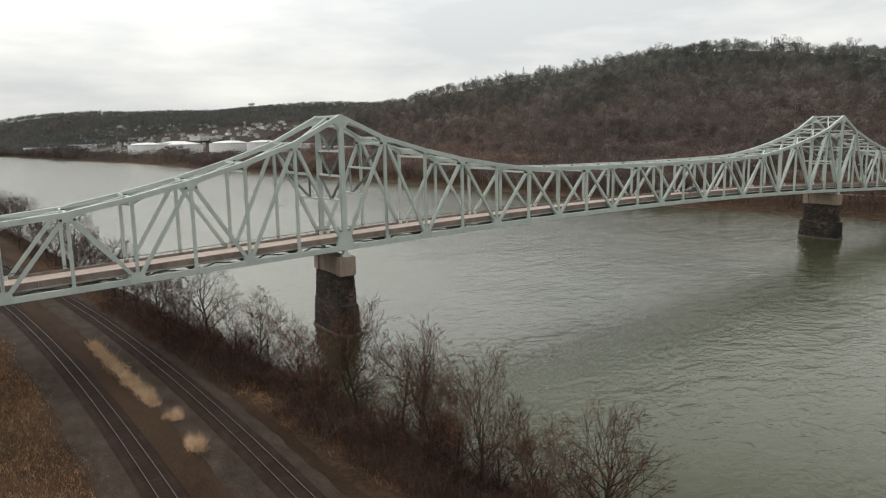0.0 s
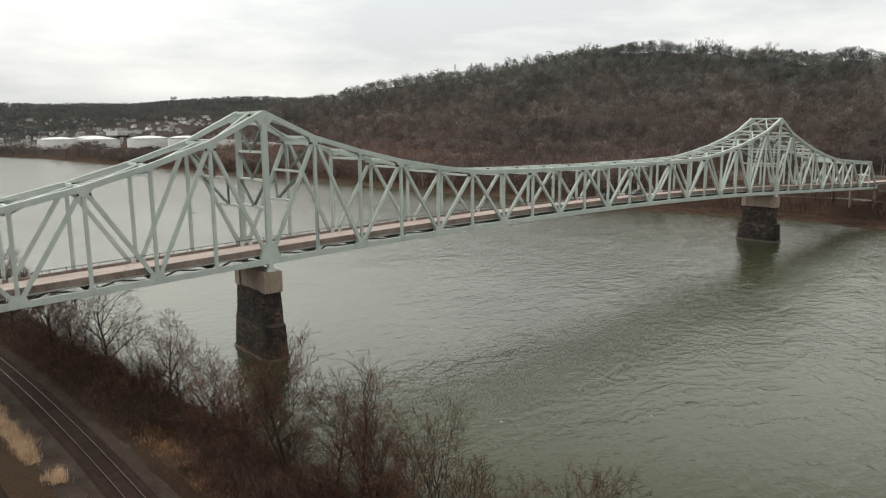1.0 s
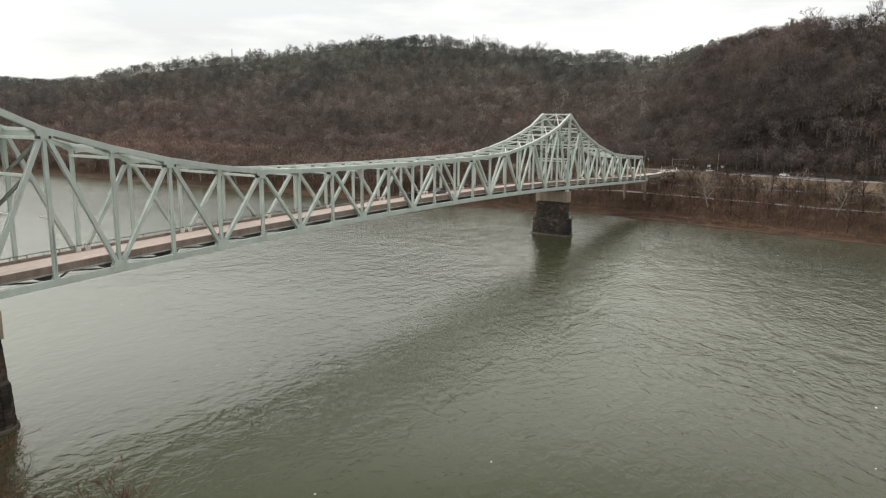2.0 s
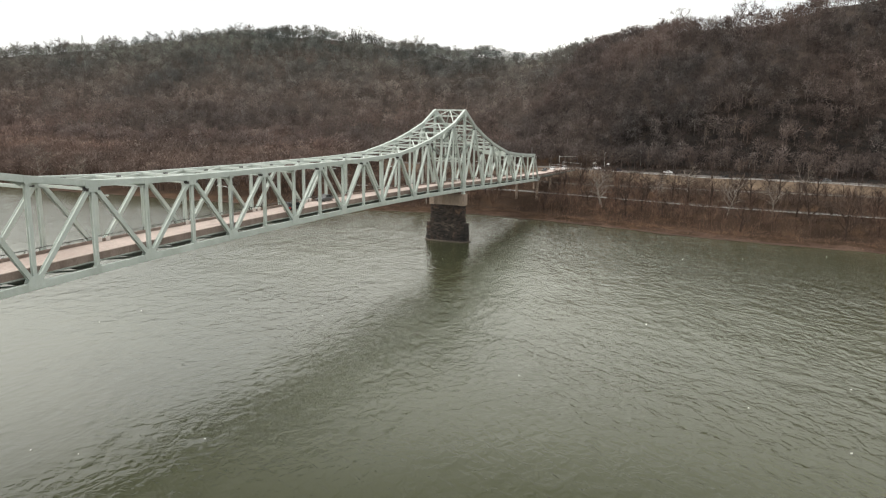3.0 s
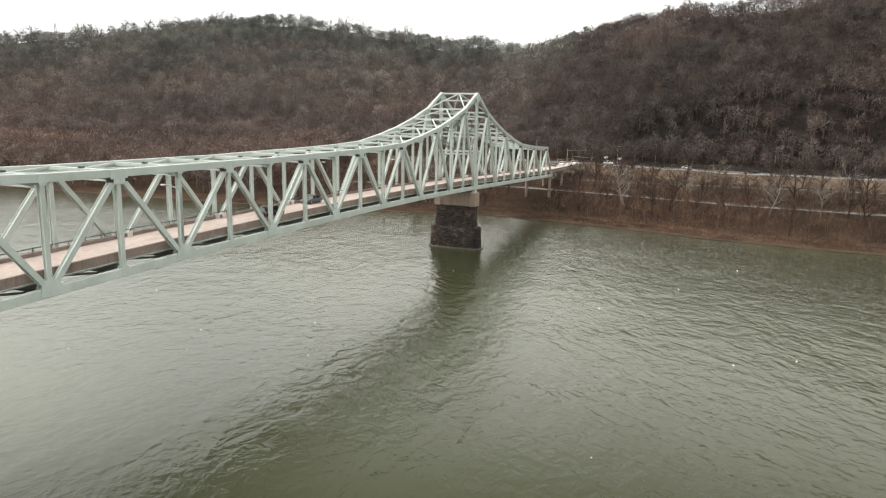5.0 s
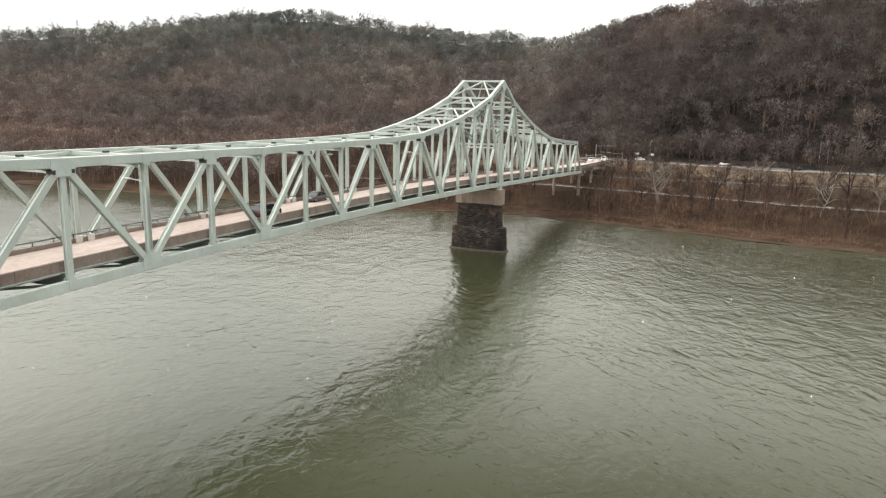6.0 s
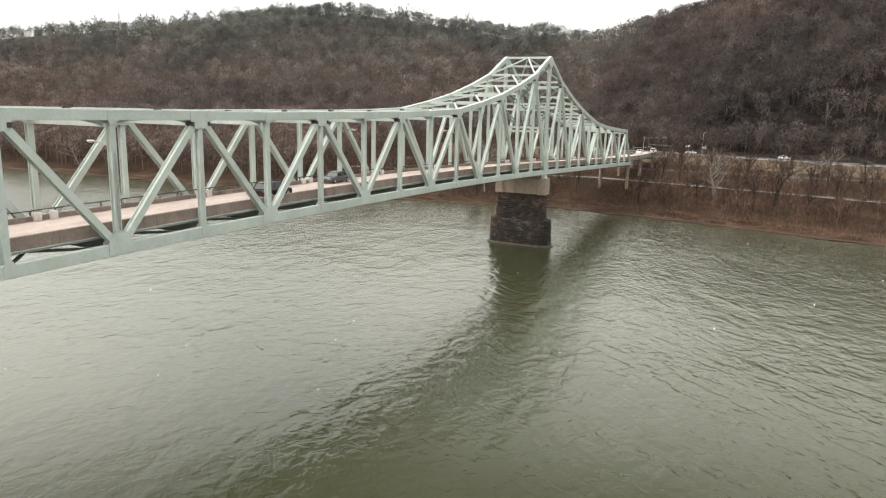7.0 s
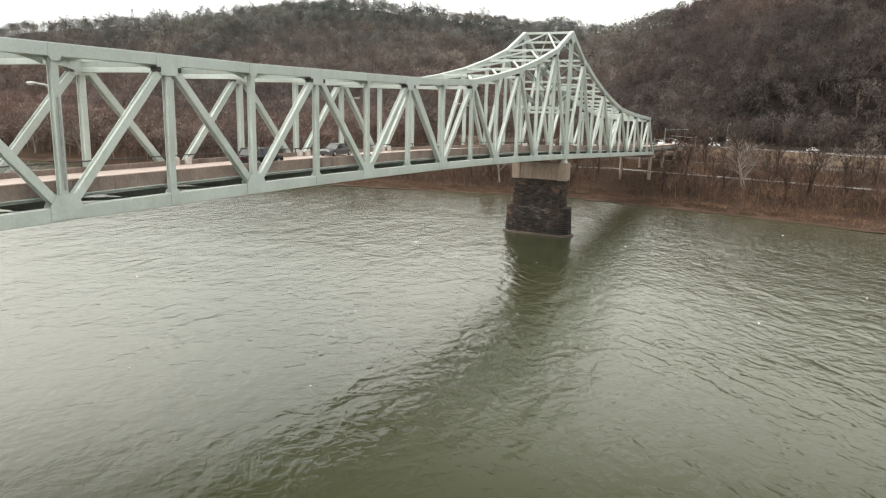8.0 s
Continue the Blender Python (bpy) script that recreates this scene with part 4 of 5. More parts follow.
# one row a tree: x, y, height, crown width, trunk radius, bare share of the stem, stems, leaders, words
NEAR_TREES = (
    (-12.6, -76.0, 12.5, 11.5, 0.26, 0.14, 1, 24, "broad round-crowned bare tree at the water's edge"),
    (-15.6, -71.5, 9.5, 8.5, 0.13, 0.08, 4, 24, "bushy many-stemmed bare tree on the bank"),
    (-17.6, -64.5, 14.5, 9.0, 0.2, 0.25, 2, 14, "tall twin-stemmed bare tree over the water"),
    (-19.8, -62.5, 12.0, 7.5, 0.18, 0.25, 1, 12, "slim leaning bare tree on the bank"),
    (-17.2, -53.0, 16.0, 5.5, 0.24, 0.2, 1, 16, "slender vine-wrapped bare tree on the bank"),
    (-18.6, -55.5, 12.5, 8.0, 0.2, 0.2, 2, 12, "bare tree tangled with vines on the bank"),
    (-16.6, -46.5, 13.5, 8.0, 0.24, 0.4, 1, 11, "bare tree with crooked limbs on the bank"),
    (-21.0, -44.4, 17.0, 9.0, 0.27, 0.5, 1, 11, "tall bare tree with a forked dark stem"),
    (-20.2, -42.6, 15.0, 8.0, 0.24, 0.5, 1, 10, "tall bare tree with a straight dark stem"),
    (-20.6, -34.5, 11.0, 8.0, 0.2, 0.3, 1, 11, "bare tree with spreading limbs on the bank"),
    (-19.2, -20.5, 10.5, 8.0, 0.15, 0.12, 3, 12, "low bushy bare tree on the bank"),
    (-20.6, -8.0, 12.5, 8.0, 0.2, 0.25, 1, 12, "bare tree with fine upright twigs"),
    (-24.6, 3.6, 16.5, 9.5, 0.28, 0.28, 1, 12, "tall bare tree with forked limbs"),
    (-27.0, 12.0, 12.0, 8.0, 0.2, 0.25, 1, 10, "bare tree under the bridge"),
    (-26.0, 22.0, 12.0, 8.5, 0.22, 0.25, 1, 11, "bare tree beyond the bridge"),
    (-29.5, 20.5, 11.5, 7.5, 0.2, 0.25, 1, 10, "bare tree beside the railway"),
    (-23.0, -3.0, 10.5, 8.0, 0.15, 0.15, 3, 12, "bushy bare tree on the bank"),
    (-19.5, -58.5, 12.5, 8.0, 0.2, 0.25, 1, 11, "crooked bare tree in the thicket on the bank"),
    (-19.0, -28.5, 9.5, 8.0, 0.15, 0.15, 3, 12, "bushy bare tree in the thicket on the bank"),
    (-22.6, -31.0, 11.0, 7.5, 0.18, 0.25, 1, 11, "crooked bare tree in the thicket on the bank"),
    (-16.6, -67.5, 10.5, 7.0, 0.17, 0.2, 2, 12, "crooked bare tree in the thicket on the bank"),
    (-22.0, -15.5, 11.0, 7.5, 0.18, 0.2, 2, 12, "crooked bare tree in the thicket on the bank"),
)
for x, y, h, w, radius, bare, stems, leaders, words in NEAR_TREES:
    tree(rng, on_ground(x, y), h, w, words, NEAR, trunk=radius, start=bare, stems=stems, leaders=leaders, forks=(4, 6), thinnest=0.0145)
small = [tree(rng, on_ground(x, y), h, w, "low bushy leafless shrub on the near bank", NEAR, trunk=0.06, start=0.05, stems=5, leaders=12, forks=(4, 5), levels=4, thinnest=0.016) for x, y, h, w in ((-21, -28, 5.5, 6.5), (-22.5, -52, 6.0, 6), (-18, -39, 6.5, 6))]
shrub_spots = random.Random(19)
for k in range(46):
    y = shrub_spots.uniform(-88, 34)
    x = float(bank(y)) - shrub_spots.uniform(0.8, 8.5 if y < -25 else 10.0)
    copy_thing(small[k % 3], pose(*on_ground(x, y), 0, 0, rng.uniform(0, 360)) @ Matrix.Scale(rng.uniform(0.55, 1.0), 4))
for x, y, h in ((-30, 40, 11), (-31, 58, 12), (-33, 75, 12), (-33, 108, 15), (-38, 130, 13), (-44, 150, 15), (-41, 185, 15), (-46, 212, 16), (-56, 230, 15), (-28, 30, 10), (-31, 48, 11), (-35, 92, 10), (-36, 64, 9), (-39, 160, 14), (-37, 118, 12), (-50, 240, 14), (-44, 196, 13)):
    tree(rng, on_ground(x, y), h * 1.15, h * 0.9, "bare tree beyond the bridge", NEAR, levels=4, forks=(5, 6), leaders=16, start=0.2, trunk=0.22, thinnest=0.035)


def twig_stuff(name, label, category, spots, material, tall, stems, wide, rng_seed, bend=0.35, spray=0.5, side_twigs=3):
    """Thin upright stems with side twigs, all in one mesh. spots: n x 3 feet."""
    r = np.random.default_rng(rng_seed)
    n = len(spots)
    foot = np.repeat(spots, stems, axis=0) + np.c_[r.normal(0, spray, (n * stems, 2)), np.full(n * stems, -0.1)]
    h = np.repeat(tall if np.ndim(tall) else np.full(n, tall), stems) * r.uniform(0.45, 1.1, n * stems)
    way = np.c_[r.normal(0, bend, (n * stems, 2)), np.ones(n * stems)]
    tip = foot + way * h[:, None]
    lines = [(foot, tip, wide)]
    for _ in range(side_twigs):
        s = r.uniform(0.25, 0.95, n * stems)[:, None]
        a = foot + (tip - foot) * s
        b = a + np.c_[r.normal(0, 0.28, (n * stems, 2)), r.uniform(0.1, 0.38, n * stems)] * h[:, None] * (1.1 - s * 0.6)
        lines.append((a, b, wide * 0.55))
    vs, fs, k = [], [], 0
    for a, b, w in lines:
        m = len(a)
        t = r.uniform(0, 2 * np.pi, m)
        side = np.c_[np.cos(t), np.sin(t), np.zeros(m)] * w / 2
        side2 = np.c_[-np.sin(t), np.cos(t), np.zeros(m)] * w / 2
        v = np.stack([a - side, a + side, b, a + side2], 1).reshape(-1, 3)
        base = k + 4 * np.arange(m)[:, None]
        sides = [[0, 1, 2], [1, 3, 2], [3, 0, 2]] if w == wide else [[0, 1, 2]]
        fs.append((base[:, None, :] + np.array(sides)[None]).reshape(-1, 3))
        vs.append(v)
        k += 4 * m
    ob = new(name, big_mesh(name, np.concatenate(vs), np.concatenate(fs), material))
    return tagged(ob, label, category, kind="stuff")


def feet(r, n, y0, y1, low, high, edge, sign):
    """Random feet between two distances from a water's edge."""
    y = r.uniform(y0, y1, n)
    x = edge(y) + sign * r.uniform(low, high, n)
    return np.c_[x, y, ground_height(x, y)]


r0 = np.random.default_rng(3)
near_brush = np.concatenate([feet(r0, 900, -110, 40, -0.5, 9.0, bank, -1), feet(r0, 1500, -110, 40, 2.5, 8.5, bank, -1), feet(r0, 500, -22, 45, 7.0, 12.5, bank, -1), feet(r0, 480, -84, -34, 7.5, 11.5, bank, -1), feet(r0, 500, 40, 230, 0.0, 9.0, bank, -1)])
twig_stuff("riverside_thicket", "dense brown leafless thicket along the near bank", "thicket", near_brush, BRUSH, r0.uniform(1.0, 4.6, len(near_brush)), 9, 0.042, 5, 0.5, 0.7, side_twigs=6)
low_brush = feet(r0, 1600, -110, 120, 5.0, 12.0, bank, -1)
twig_stuff("dead_weeds", "russet dead weeds beside the railway", "weeds", low_brush, GRASS, r0.uniform(0.4, 1.1, len(low_brush)), 9, 0.05, 6, 0.5, 0.5, side_twigs=2)


def reed_line(r, n, pts, wide):
    s = r.uniform(0, len(pts) - 1.001, n)
    k = s.astype(int)
    p = np.array(pts, float)
    xy = p[k] + (p[k + 1] - p[k]) * (s - k)[:, None] + r.normal(0, wide, (n, 2))
    return np.c_[xy, np.full(n, TRACKBED + 0.1)]


reeds = np.concatenate([reed_line(r0, 300, [(-42.2, 14), (-41.6, 2), (-40.7, -10), (-40.0, -22)], 0.38), reed_line(r0, 26, [(-39.3, -26), (-39.0, -29)], 0.3), reed_line(r0, 60, [(-39.2, -36.5), (-39.2, -39.5)], 0.38)])
twig_stuff("dry_reeds", "tufts of tall dry yellow grass between the tracks", "grass", reeds, REEDS, r0.uniform(0.6, 1.7, len(reeds)), 22, 0.04, 8, 0.3, 0.32, side_twigs=2)
gy = r0.uniform(-80, 60, 4200)
gx = left_track(gy) - 5.2 - r0.gamma(2.0, 4.5, len(gy)) - 1.0 * np.sin(gy * 0.21)
verge = np.c_[gx, gy, ground_height(gx, gy)]
twig_stuff("rough_grass", "matted brown and straw-coloured grass beside the tracks", "grass", verge, GRASS, r0.uniform(0.35, 0.95, len(verge)), 7, 0.08, 9, 0.6, 0.6, side_twigs=1)

build_track(left_track)
build_track(right_track)

def hill_spots(r, n, x0, x1, y0, y1, keep):
    x, y = r.uniform(x0, x1, n), r.uniform(y0, y1, n)
    e = x - shore(y)
    ok = keep(x, y, e)
    x, y = x[ok], y[ok]
    return np.c_[x, y, ground_height(x, y)]


# far bank: single trees, then brush and woods
FARB = "bare trees on the far bank"
models = [tree(rng, (400 + 30 * k, -3000, -40), h, w, "bare tree on the far bank", FARB, thinnest=0.045, levels=5, forks=(3, 4), trunk=0.3, start=0.22, leaders=8, upward=u) for k, (h, w, u) in enumerate(((13, 10, 0.3), (15, 10, 0.45), (11, 9, 0.25), (14, 9, 0.35)))]
pales = [tree(rng, (600 + 30 * k, -3000, -40), h, h * 0.75, "pale-barked bare sycamore on the far bank", FARB, pale=True, thinnest=0.04, levels=5, forks=(3, 4), trunk=0.26, leaders=9, upward=0.3) for k, h in enumerate((14, 12))]
spots = []
r1 = random.Random(11)
while len(spots) < 78:
    y = r1.uniform(-190, 120)
    e = r1.choice((r1.uniform(4, 38), r1.uniform(4, 38), r1.uniform(46, 62), r1.uniform(70, 88)))
    x = float(shore(y)) + e
    if not (-6 < y < 16 and x < 365) and not (y < -45 and e > 65) and all((x - a) ** 2 + (y - b) ** 2 > 16 for a, b, *_ in spots):
        spots.append((x, y))
for k, (x, y) in enumerate(spots):
    source = r1.choice(pales) if k % 24 == 0 else r1.choice(models)
    copy_thing(source, pose(*on_ground(x, y), 0, 0, r1.uniform(0, 360)) @ Matrix.Scale(r1.uniform(0.65, 1.25), 4))
for x, y, k in ((259.3, -76.5, 0), (262, -92, 1), (268, -28, 0), (300, -60, 1), (291, -103, 0)):
    copy_thing(pales[k], pose(*on_ground(x, y), 0, 0, r1.uniform(0, 360)))
for x, y, k, size, tilt in ((232, 249, 0, 1.35, 12), (235, 222, 1, 1.3, -22), (236, 205, 0, 0.8, 8)):
    copy_thing(pales[k], pose(*on_ground(x, y), 0, tilt, 0) @ Matrix.Scale(size, 4))
for ob in models + pales:
    ob.matrix_basis = pose(*on_ground(r1.uniform(275, 330), r1.choice((r1.uniform(-170, -20), r1.uniform(30, 90)))), 0, 0, 40)
e = hill_spots(r0, 4200, 240, 350, -300, 115, lambda x, y, e: (e > 4) & (e < 38) | (e > 46) & (e < 61) | (e > 72) & (e < 86) & (y > -40))
e = e[~((e[:, 1] > -4) & (e[:, 1] < 14) & (e[:, 0] < 360))]
FAR_STEMS = e
far_brush = np.concatenate([feet(r0, 3000, -260, 115, 0.0, 38, shore, 1), feet(r0, 700, -260, 115, 45, 62, shore, 1), feet(r0, 300, -30, 115, 72, 98, shore, 1), feet(r0, 120, -260, -30, 72, 84, shore, 1)])
edge_weeds = feet(r0, 2400, -260, 115, -4.2, 2.5, shore, 1)
twig_stuff("waterside_weeds", "low tan weeds along the far water's edge", "weeds", edge_weeds, EDGE_WEEDS, r0.uniform(0.3, 1.2, len(edge_weeds)), 8, 0.1, 16, 0.8, 0.9, side_twigs=2)
twig_stuff("far_bank_thicket", "reddish-brown leafless brush along the far bank", "thicket", far_brush, FAR_BRUSH, r0.uniform(0.6, 2.8, len(far_brush)), 7, 0.1, 15, 0.8, 1.2, side_twigs=5)


def below_crest(spots):
    """Shorter growth just under the crest line, so that single tall trees stand free against the sky."""
    return 0.25 + 0.75 * smooth(2, 38, np.interp(spots[:, 1], CREST_Y, CREST_X) - spots[:, 0])


def woods(name, label, spots, heights, material, seed, twigs=30, thick=0.3, fan=False, broad=1.0):
    """Many bare trees in one mesh: a stem and a round crown of short twigs each, or a fan of long limbs."""
    r = np.random.default_rng(seed)
    n = len(spots)
    vs, fs, tones, k = [], [], [], 0
    tone = r.uniform(0, 1, n)

    def spikes(a, b, w, facing):
        nonlocal k
        m = len(a)
        side = np.cross(b - a, facing)
        side *= np.reshape(w, (-1, 1)) / 2 / np.maximum(np.linalg.norm(side, axis=1), 1e-4)[:, None]
        vs.append(np.stack([a - side, a + side, b], 1).reshape(-1, 3))
        fs.append(k + np.arange(3 * m).reshape(-1, 3))
        tones.append(np.repeat(tone, 3))
        k += 3 * m

    top_w = heights * r.uniform(0.26, 0.42, n) * broad
    for _ in range(2):
        spikes(spots + (0, 0, -0.6), spots + np.c_[r.normal(0, 0.5, (n, 2)), heights * 0.85], heights * (0.018 if fan else 0.03), np.c_[r.normal(0, 1, (n, 2)), np.zeros(n)])
    for _ in range(twigs):
        d = r.normal(0, 1, (n, 3)) + (0, 0, 0.35)
        d /= np.linalg.norm(d, axis=1)[:, None]
        rad = r.uniform(0.45, 1.0, n)[:, None] ** 0.6
        mid = spots + np.c_[np.zeros((n, 2)), heights * 0.64] + d * rad * np.c_[top_w, top_w, heights * 0.34]
        wide = thick * r.uniform(0.6, 1.5, n) * heights / 12
        facing = d + r.normal(0, 0.2, (n, 3)) + (0, 0, 0.5)
        if fan:
            root = spots + np.c_[r.normal(0, 0.4, (n, 2)), heights * r.uniform(0.25, 0.55, n)]
            spikes(root + (mid - root) * r.uniform(0.0, 0.6, n)[:, None], mid, wide, facing)
        else:
            out = d * 0.6 + r.normal(0, 0.55, (n, 3)) + (0, 0, 0.3)
            out /= np.linalg.norm(out, axis=1)[:, None]
            reach = (heights * r.uniform(0.06, 0.13, n))[:, None]
            spikes(mid - out * reach, mid + out * reach * 0.5, wide, facing)
    data = big_mesh(name, np.concatenate(vs), np.concatenate(fs), material)
    data.attributes.new("tone", "FLOAT", "POINT").data.foreach_set("value", np.concatenate(tones).astype(np.float32))
    return tagged(new(name, data), label, "woods", kind="stuff")


CREST_Y, CREST_X = [-330, -128, -48, -9, 67, 147, 219, 640, 728, 815, 885, 1000], [540, 540, 563, 640, 752, 865, 853, 841, 741, 650, 600, 550]
woods("far_bank_saplings", "thin bare saplings between the roads on the far bank", FAR_STEMS, r0.uniform(3.0, 10.0, len(FAR_STEMS)), FAR_BRUSH, 25, 34, 0.17, True)
a = hill_spots(r0, 8800, 330, 880, 60, 1000, lambda x, y, e: (e > np.where(y > 112, 108, 128)) & (x < np.interp(y, CREST_Y, CREST_X)))
woods("hillside_woods", "bare grey-brown deciduous woods covering the hillside", a, r0.uniform(9, 18, len(a)) * below_crest(a), WOODS, 21, 84, 0.38)
a = hill_spots(r0, 8500, 340, 780, -330, 60, lambda x, y, e: (e > 127) & (x < np.interp(y, CREST_Y, CREST_X)))
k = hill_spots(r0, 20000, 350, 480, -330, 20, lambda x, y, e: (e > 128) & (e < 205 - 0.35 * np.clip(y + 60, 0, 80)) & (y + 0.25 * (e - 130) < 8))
# a near-black ledged sheet darkens the lower part of the steep slope
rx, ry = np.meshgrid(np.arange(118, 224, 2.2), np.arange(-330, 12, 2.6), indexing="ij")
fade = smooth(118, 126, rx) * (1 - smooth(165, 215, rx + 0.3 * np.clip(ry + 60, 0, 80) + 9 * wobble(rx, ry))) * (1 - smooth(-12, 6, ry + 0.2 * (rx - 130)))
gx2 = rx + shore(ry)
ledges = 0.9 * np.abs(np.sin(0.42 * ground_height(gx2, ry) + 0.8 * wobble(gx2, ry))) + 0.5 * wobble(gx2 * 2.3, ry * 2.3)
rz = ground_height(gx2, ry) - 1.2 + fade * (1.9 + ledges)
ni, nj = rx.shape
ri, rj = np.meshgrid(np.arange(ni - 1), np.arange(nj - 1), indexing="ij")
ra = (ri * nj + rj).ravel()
tagged(new("rock_slope", big_mesh("rock_slope", np.stack([gx2, ry, rz], -1).reshape(-1, 3), np.stack([ra, ra + nj, ra + nj + 1, ra + 1], -1), DARK_LEDGES)), "near-black rock ledges on the steep slope", "rock slope", kind="structure")
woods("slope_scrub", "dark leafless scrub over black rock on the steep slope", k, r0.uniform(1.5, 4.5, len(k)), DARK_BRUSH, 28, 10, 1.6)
rocky = (a[:, 0] - shore(a[:, 1]) < 190) & (a[:, 1] < -55)
a = a[~rocky | (r0.uniform(0, 1, len(a)) < 0.5)]
woods("steep_slope_woods", "bare brown woods on the steep slope above the highway", a, r0.uniform(6.5, 16, len(a)) * below_crest(a), STEEP_WOODS, 26, 80, 0.34)
yy = np.r_[r0.uniform(112, 640, 3800), r0.uniform(640, 1900, 2400)]
xx = shore(yy) + np.where(yy < 640, r0.uniform(5, 112, len(yy)), r0.uniform(4, 42, len(yy)))
b = np.c_[xx, yy, ground_height(xx, yy)]
woods("riverside_woods", "bare brown riverside woods on the far bank", b[yy < 640], r0.uniform(8, 15, (yy < 640).sum()), RIVER_WOODS, 22, 44, 0.45)
# farther upstream the belt of trees is uneven, thin in front of the tanks
b = b[(yy >= 640) & (r0.uniform(0, 1, len(yy)) < np.where((yy > 830) & (yy < 1240), 0.3, 0.9))]
lumps = 0.75 + 0.35 * np.sin(b[:, 1] * 0.021 + 1.0) * np.sin(b[:, 1] * 0.0083)
woods("upstream_woods", "bare grey-brown woods along the distant river bank", b, r0.uniform(9, 22, len(b)) * lumps, STEEP_WOODS, 32, 44, 0.6)
az, dist = np.radians(r0.uniform(58, 91, 20000)), np.sqrt(r0.uniform(1150 ** 2, 2700 ** 2, 20000))
cx, cy = -58 + dist * np.cos(az), -117 + dist * np.sin(az)
ce = cx - shore(cy)
ok = (ce > 6) & ((ce < 42) | (dist > 1500) & (r0.uniform(0, 1, 20000) < 0.22 + 0.78 * (dist > 1850)))
c = np.c_[cx[ok], cy[ok], ground_height(cx[ok], cy[ok])]
woods("distant_woods", "bare woods on the distant ridge", c, r0.uniform(10, 18, len(c)) * np.where(dist[ok] > 1800, 1.0, 0.55), DISTANT_WOODS, 23, 12, 2.2)
crest = []
for ridge in (LEFT_RIDGE, RIGHT_RIDGE):
    for (x0, y0, *_), (x1, y1, *_) in zip(ridge, ridge[1:]):
        n = int(math.hypot(x1 - x0, y1 - y0) / 4.2)
        s = r0.uniform(0, 1, n)
        crest.append(np.c_[x0 + s * (x1 - x0), y0 + s * (y1 - y0)] + r0.normal(0, 7, (n, 2)))
crest = np.concatenate(crest)
crest = crest[(crest[:, 1] > -330)]
d = np.c_[crest, ground_height(crest[:, 0], crest[:, 1])]
crest_models = [tree(rng, (700 + 30 * k, -3000, -40), h, w, "tall bare tree standing on the hill crest against the sky", "trees on the crest", thinnest=0.085, levels=5, forks=(3, 4), trunk=0.3, start=0.25, leaders=8, upward=0.35) for k, (h, w) in enumerate(((17, 15), (19, 14), (15, 14)))]
for k, (x, y, z) in enumerate(d[r0.permutation(len(d))[:54]]):
    size = r1.uniform(0.75, 1.2)
    if k < 3:
        crest_models[k].matrix_basis = pose(x, y, z - 0.5, 0, 0, 40 * k)
    else:
        copy_thing(crest_models[k % 3], pose(x, y, z - 0.5, 0, 0, r1.uniform(0, 360)) @ Matrix.Scale(size, 4))
pick = a[r0.uniform(0, 1, len(a)) < 0.13]
woods("pale_stems", "thin pale-barked trees scattered over the steep slope", pick, r0.uniform(9, 15, len(pick)), PALE_TWIGS, 31, 16, 0.22, True)
low = np.repeat(crest, 10, axis=0) + r0.normal(0, 9, (10 * len(crest), 2))
low = np.c_[low, ground_height(low[:, 0], low[:, 1])]
woods("crest_undergrowth", "low leafless undergrowth along the crest of the hill", low, r0.uniform(2.0, 5, len(low)), WOODS, 29, 20, 0.9)
woods("crest_trees", "tall bare trees along the crest of the hill against the sky", d, r0.uniform(6, 14, len(d)), CREST_TWIGS, 24, 90, 0.07, True, 1.2)


# ---- distant town ----
def house(size, roof):
    w, d, h = size
    hs = thing("house", "small light-sided house with a grey gable roof among trees", "house", "houses of the distant town")
    part("wall", Shape().prism([(-w / 2, -d / 2, -2), (w / 2, -d / 2, -2), (w / 2, -d / 2, h), (0, -d / 2, h + roof), (-w / 2, -d / 2, h)], (0, d, 0)), HOUSE_WALL, hs)
    s = Shape()
    for k in (-1, 1):
        s.prism([(0, -d / 2 - 0.5, h + roof + 0.05), (k * (w / 2 + 0.5), -d / 2 - 0.5, h - 0.3), (k * (w / 2 + 0.5), -d / 2 - 0.5, h), (0, -d / 2 - 0.5, h + roof + 0.4)], (0, d + 1, 0))
    rf = part("roof", s, HOUSE_ROOF, hs)
    part("chimney", Shape().box(w * 0.2, w * 0.2 + 0.8, -0.4, 0.4, h, h + roof + 0.9), PARAPET, rf)
    for x in (-w / 4, w / 4):
        for z in (1.2, 3.9):
            if z + 1.4 < h:
                part("window", Shape().box(x - 0.55, x + 0.55, -d / 2 - 0.06, -d / 2 + 0.1, z, z + 1.4), GLASS, hs)
    return hs


r2 = random.Random(5)
town = []
homes = [house((8, 10, 6), 2.6), house((10, 8.5, 6), 2.6), house((13, 9, 4), 2.2), house((20, 12, 6), 2)]
tries = 0
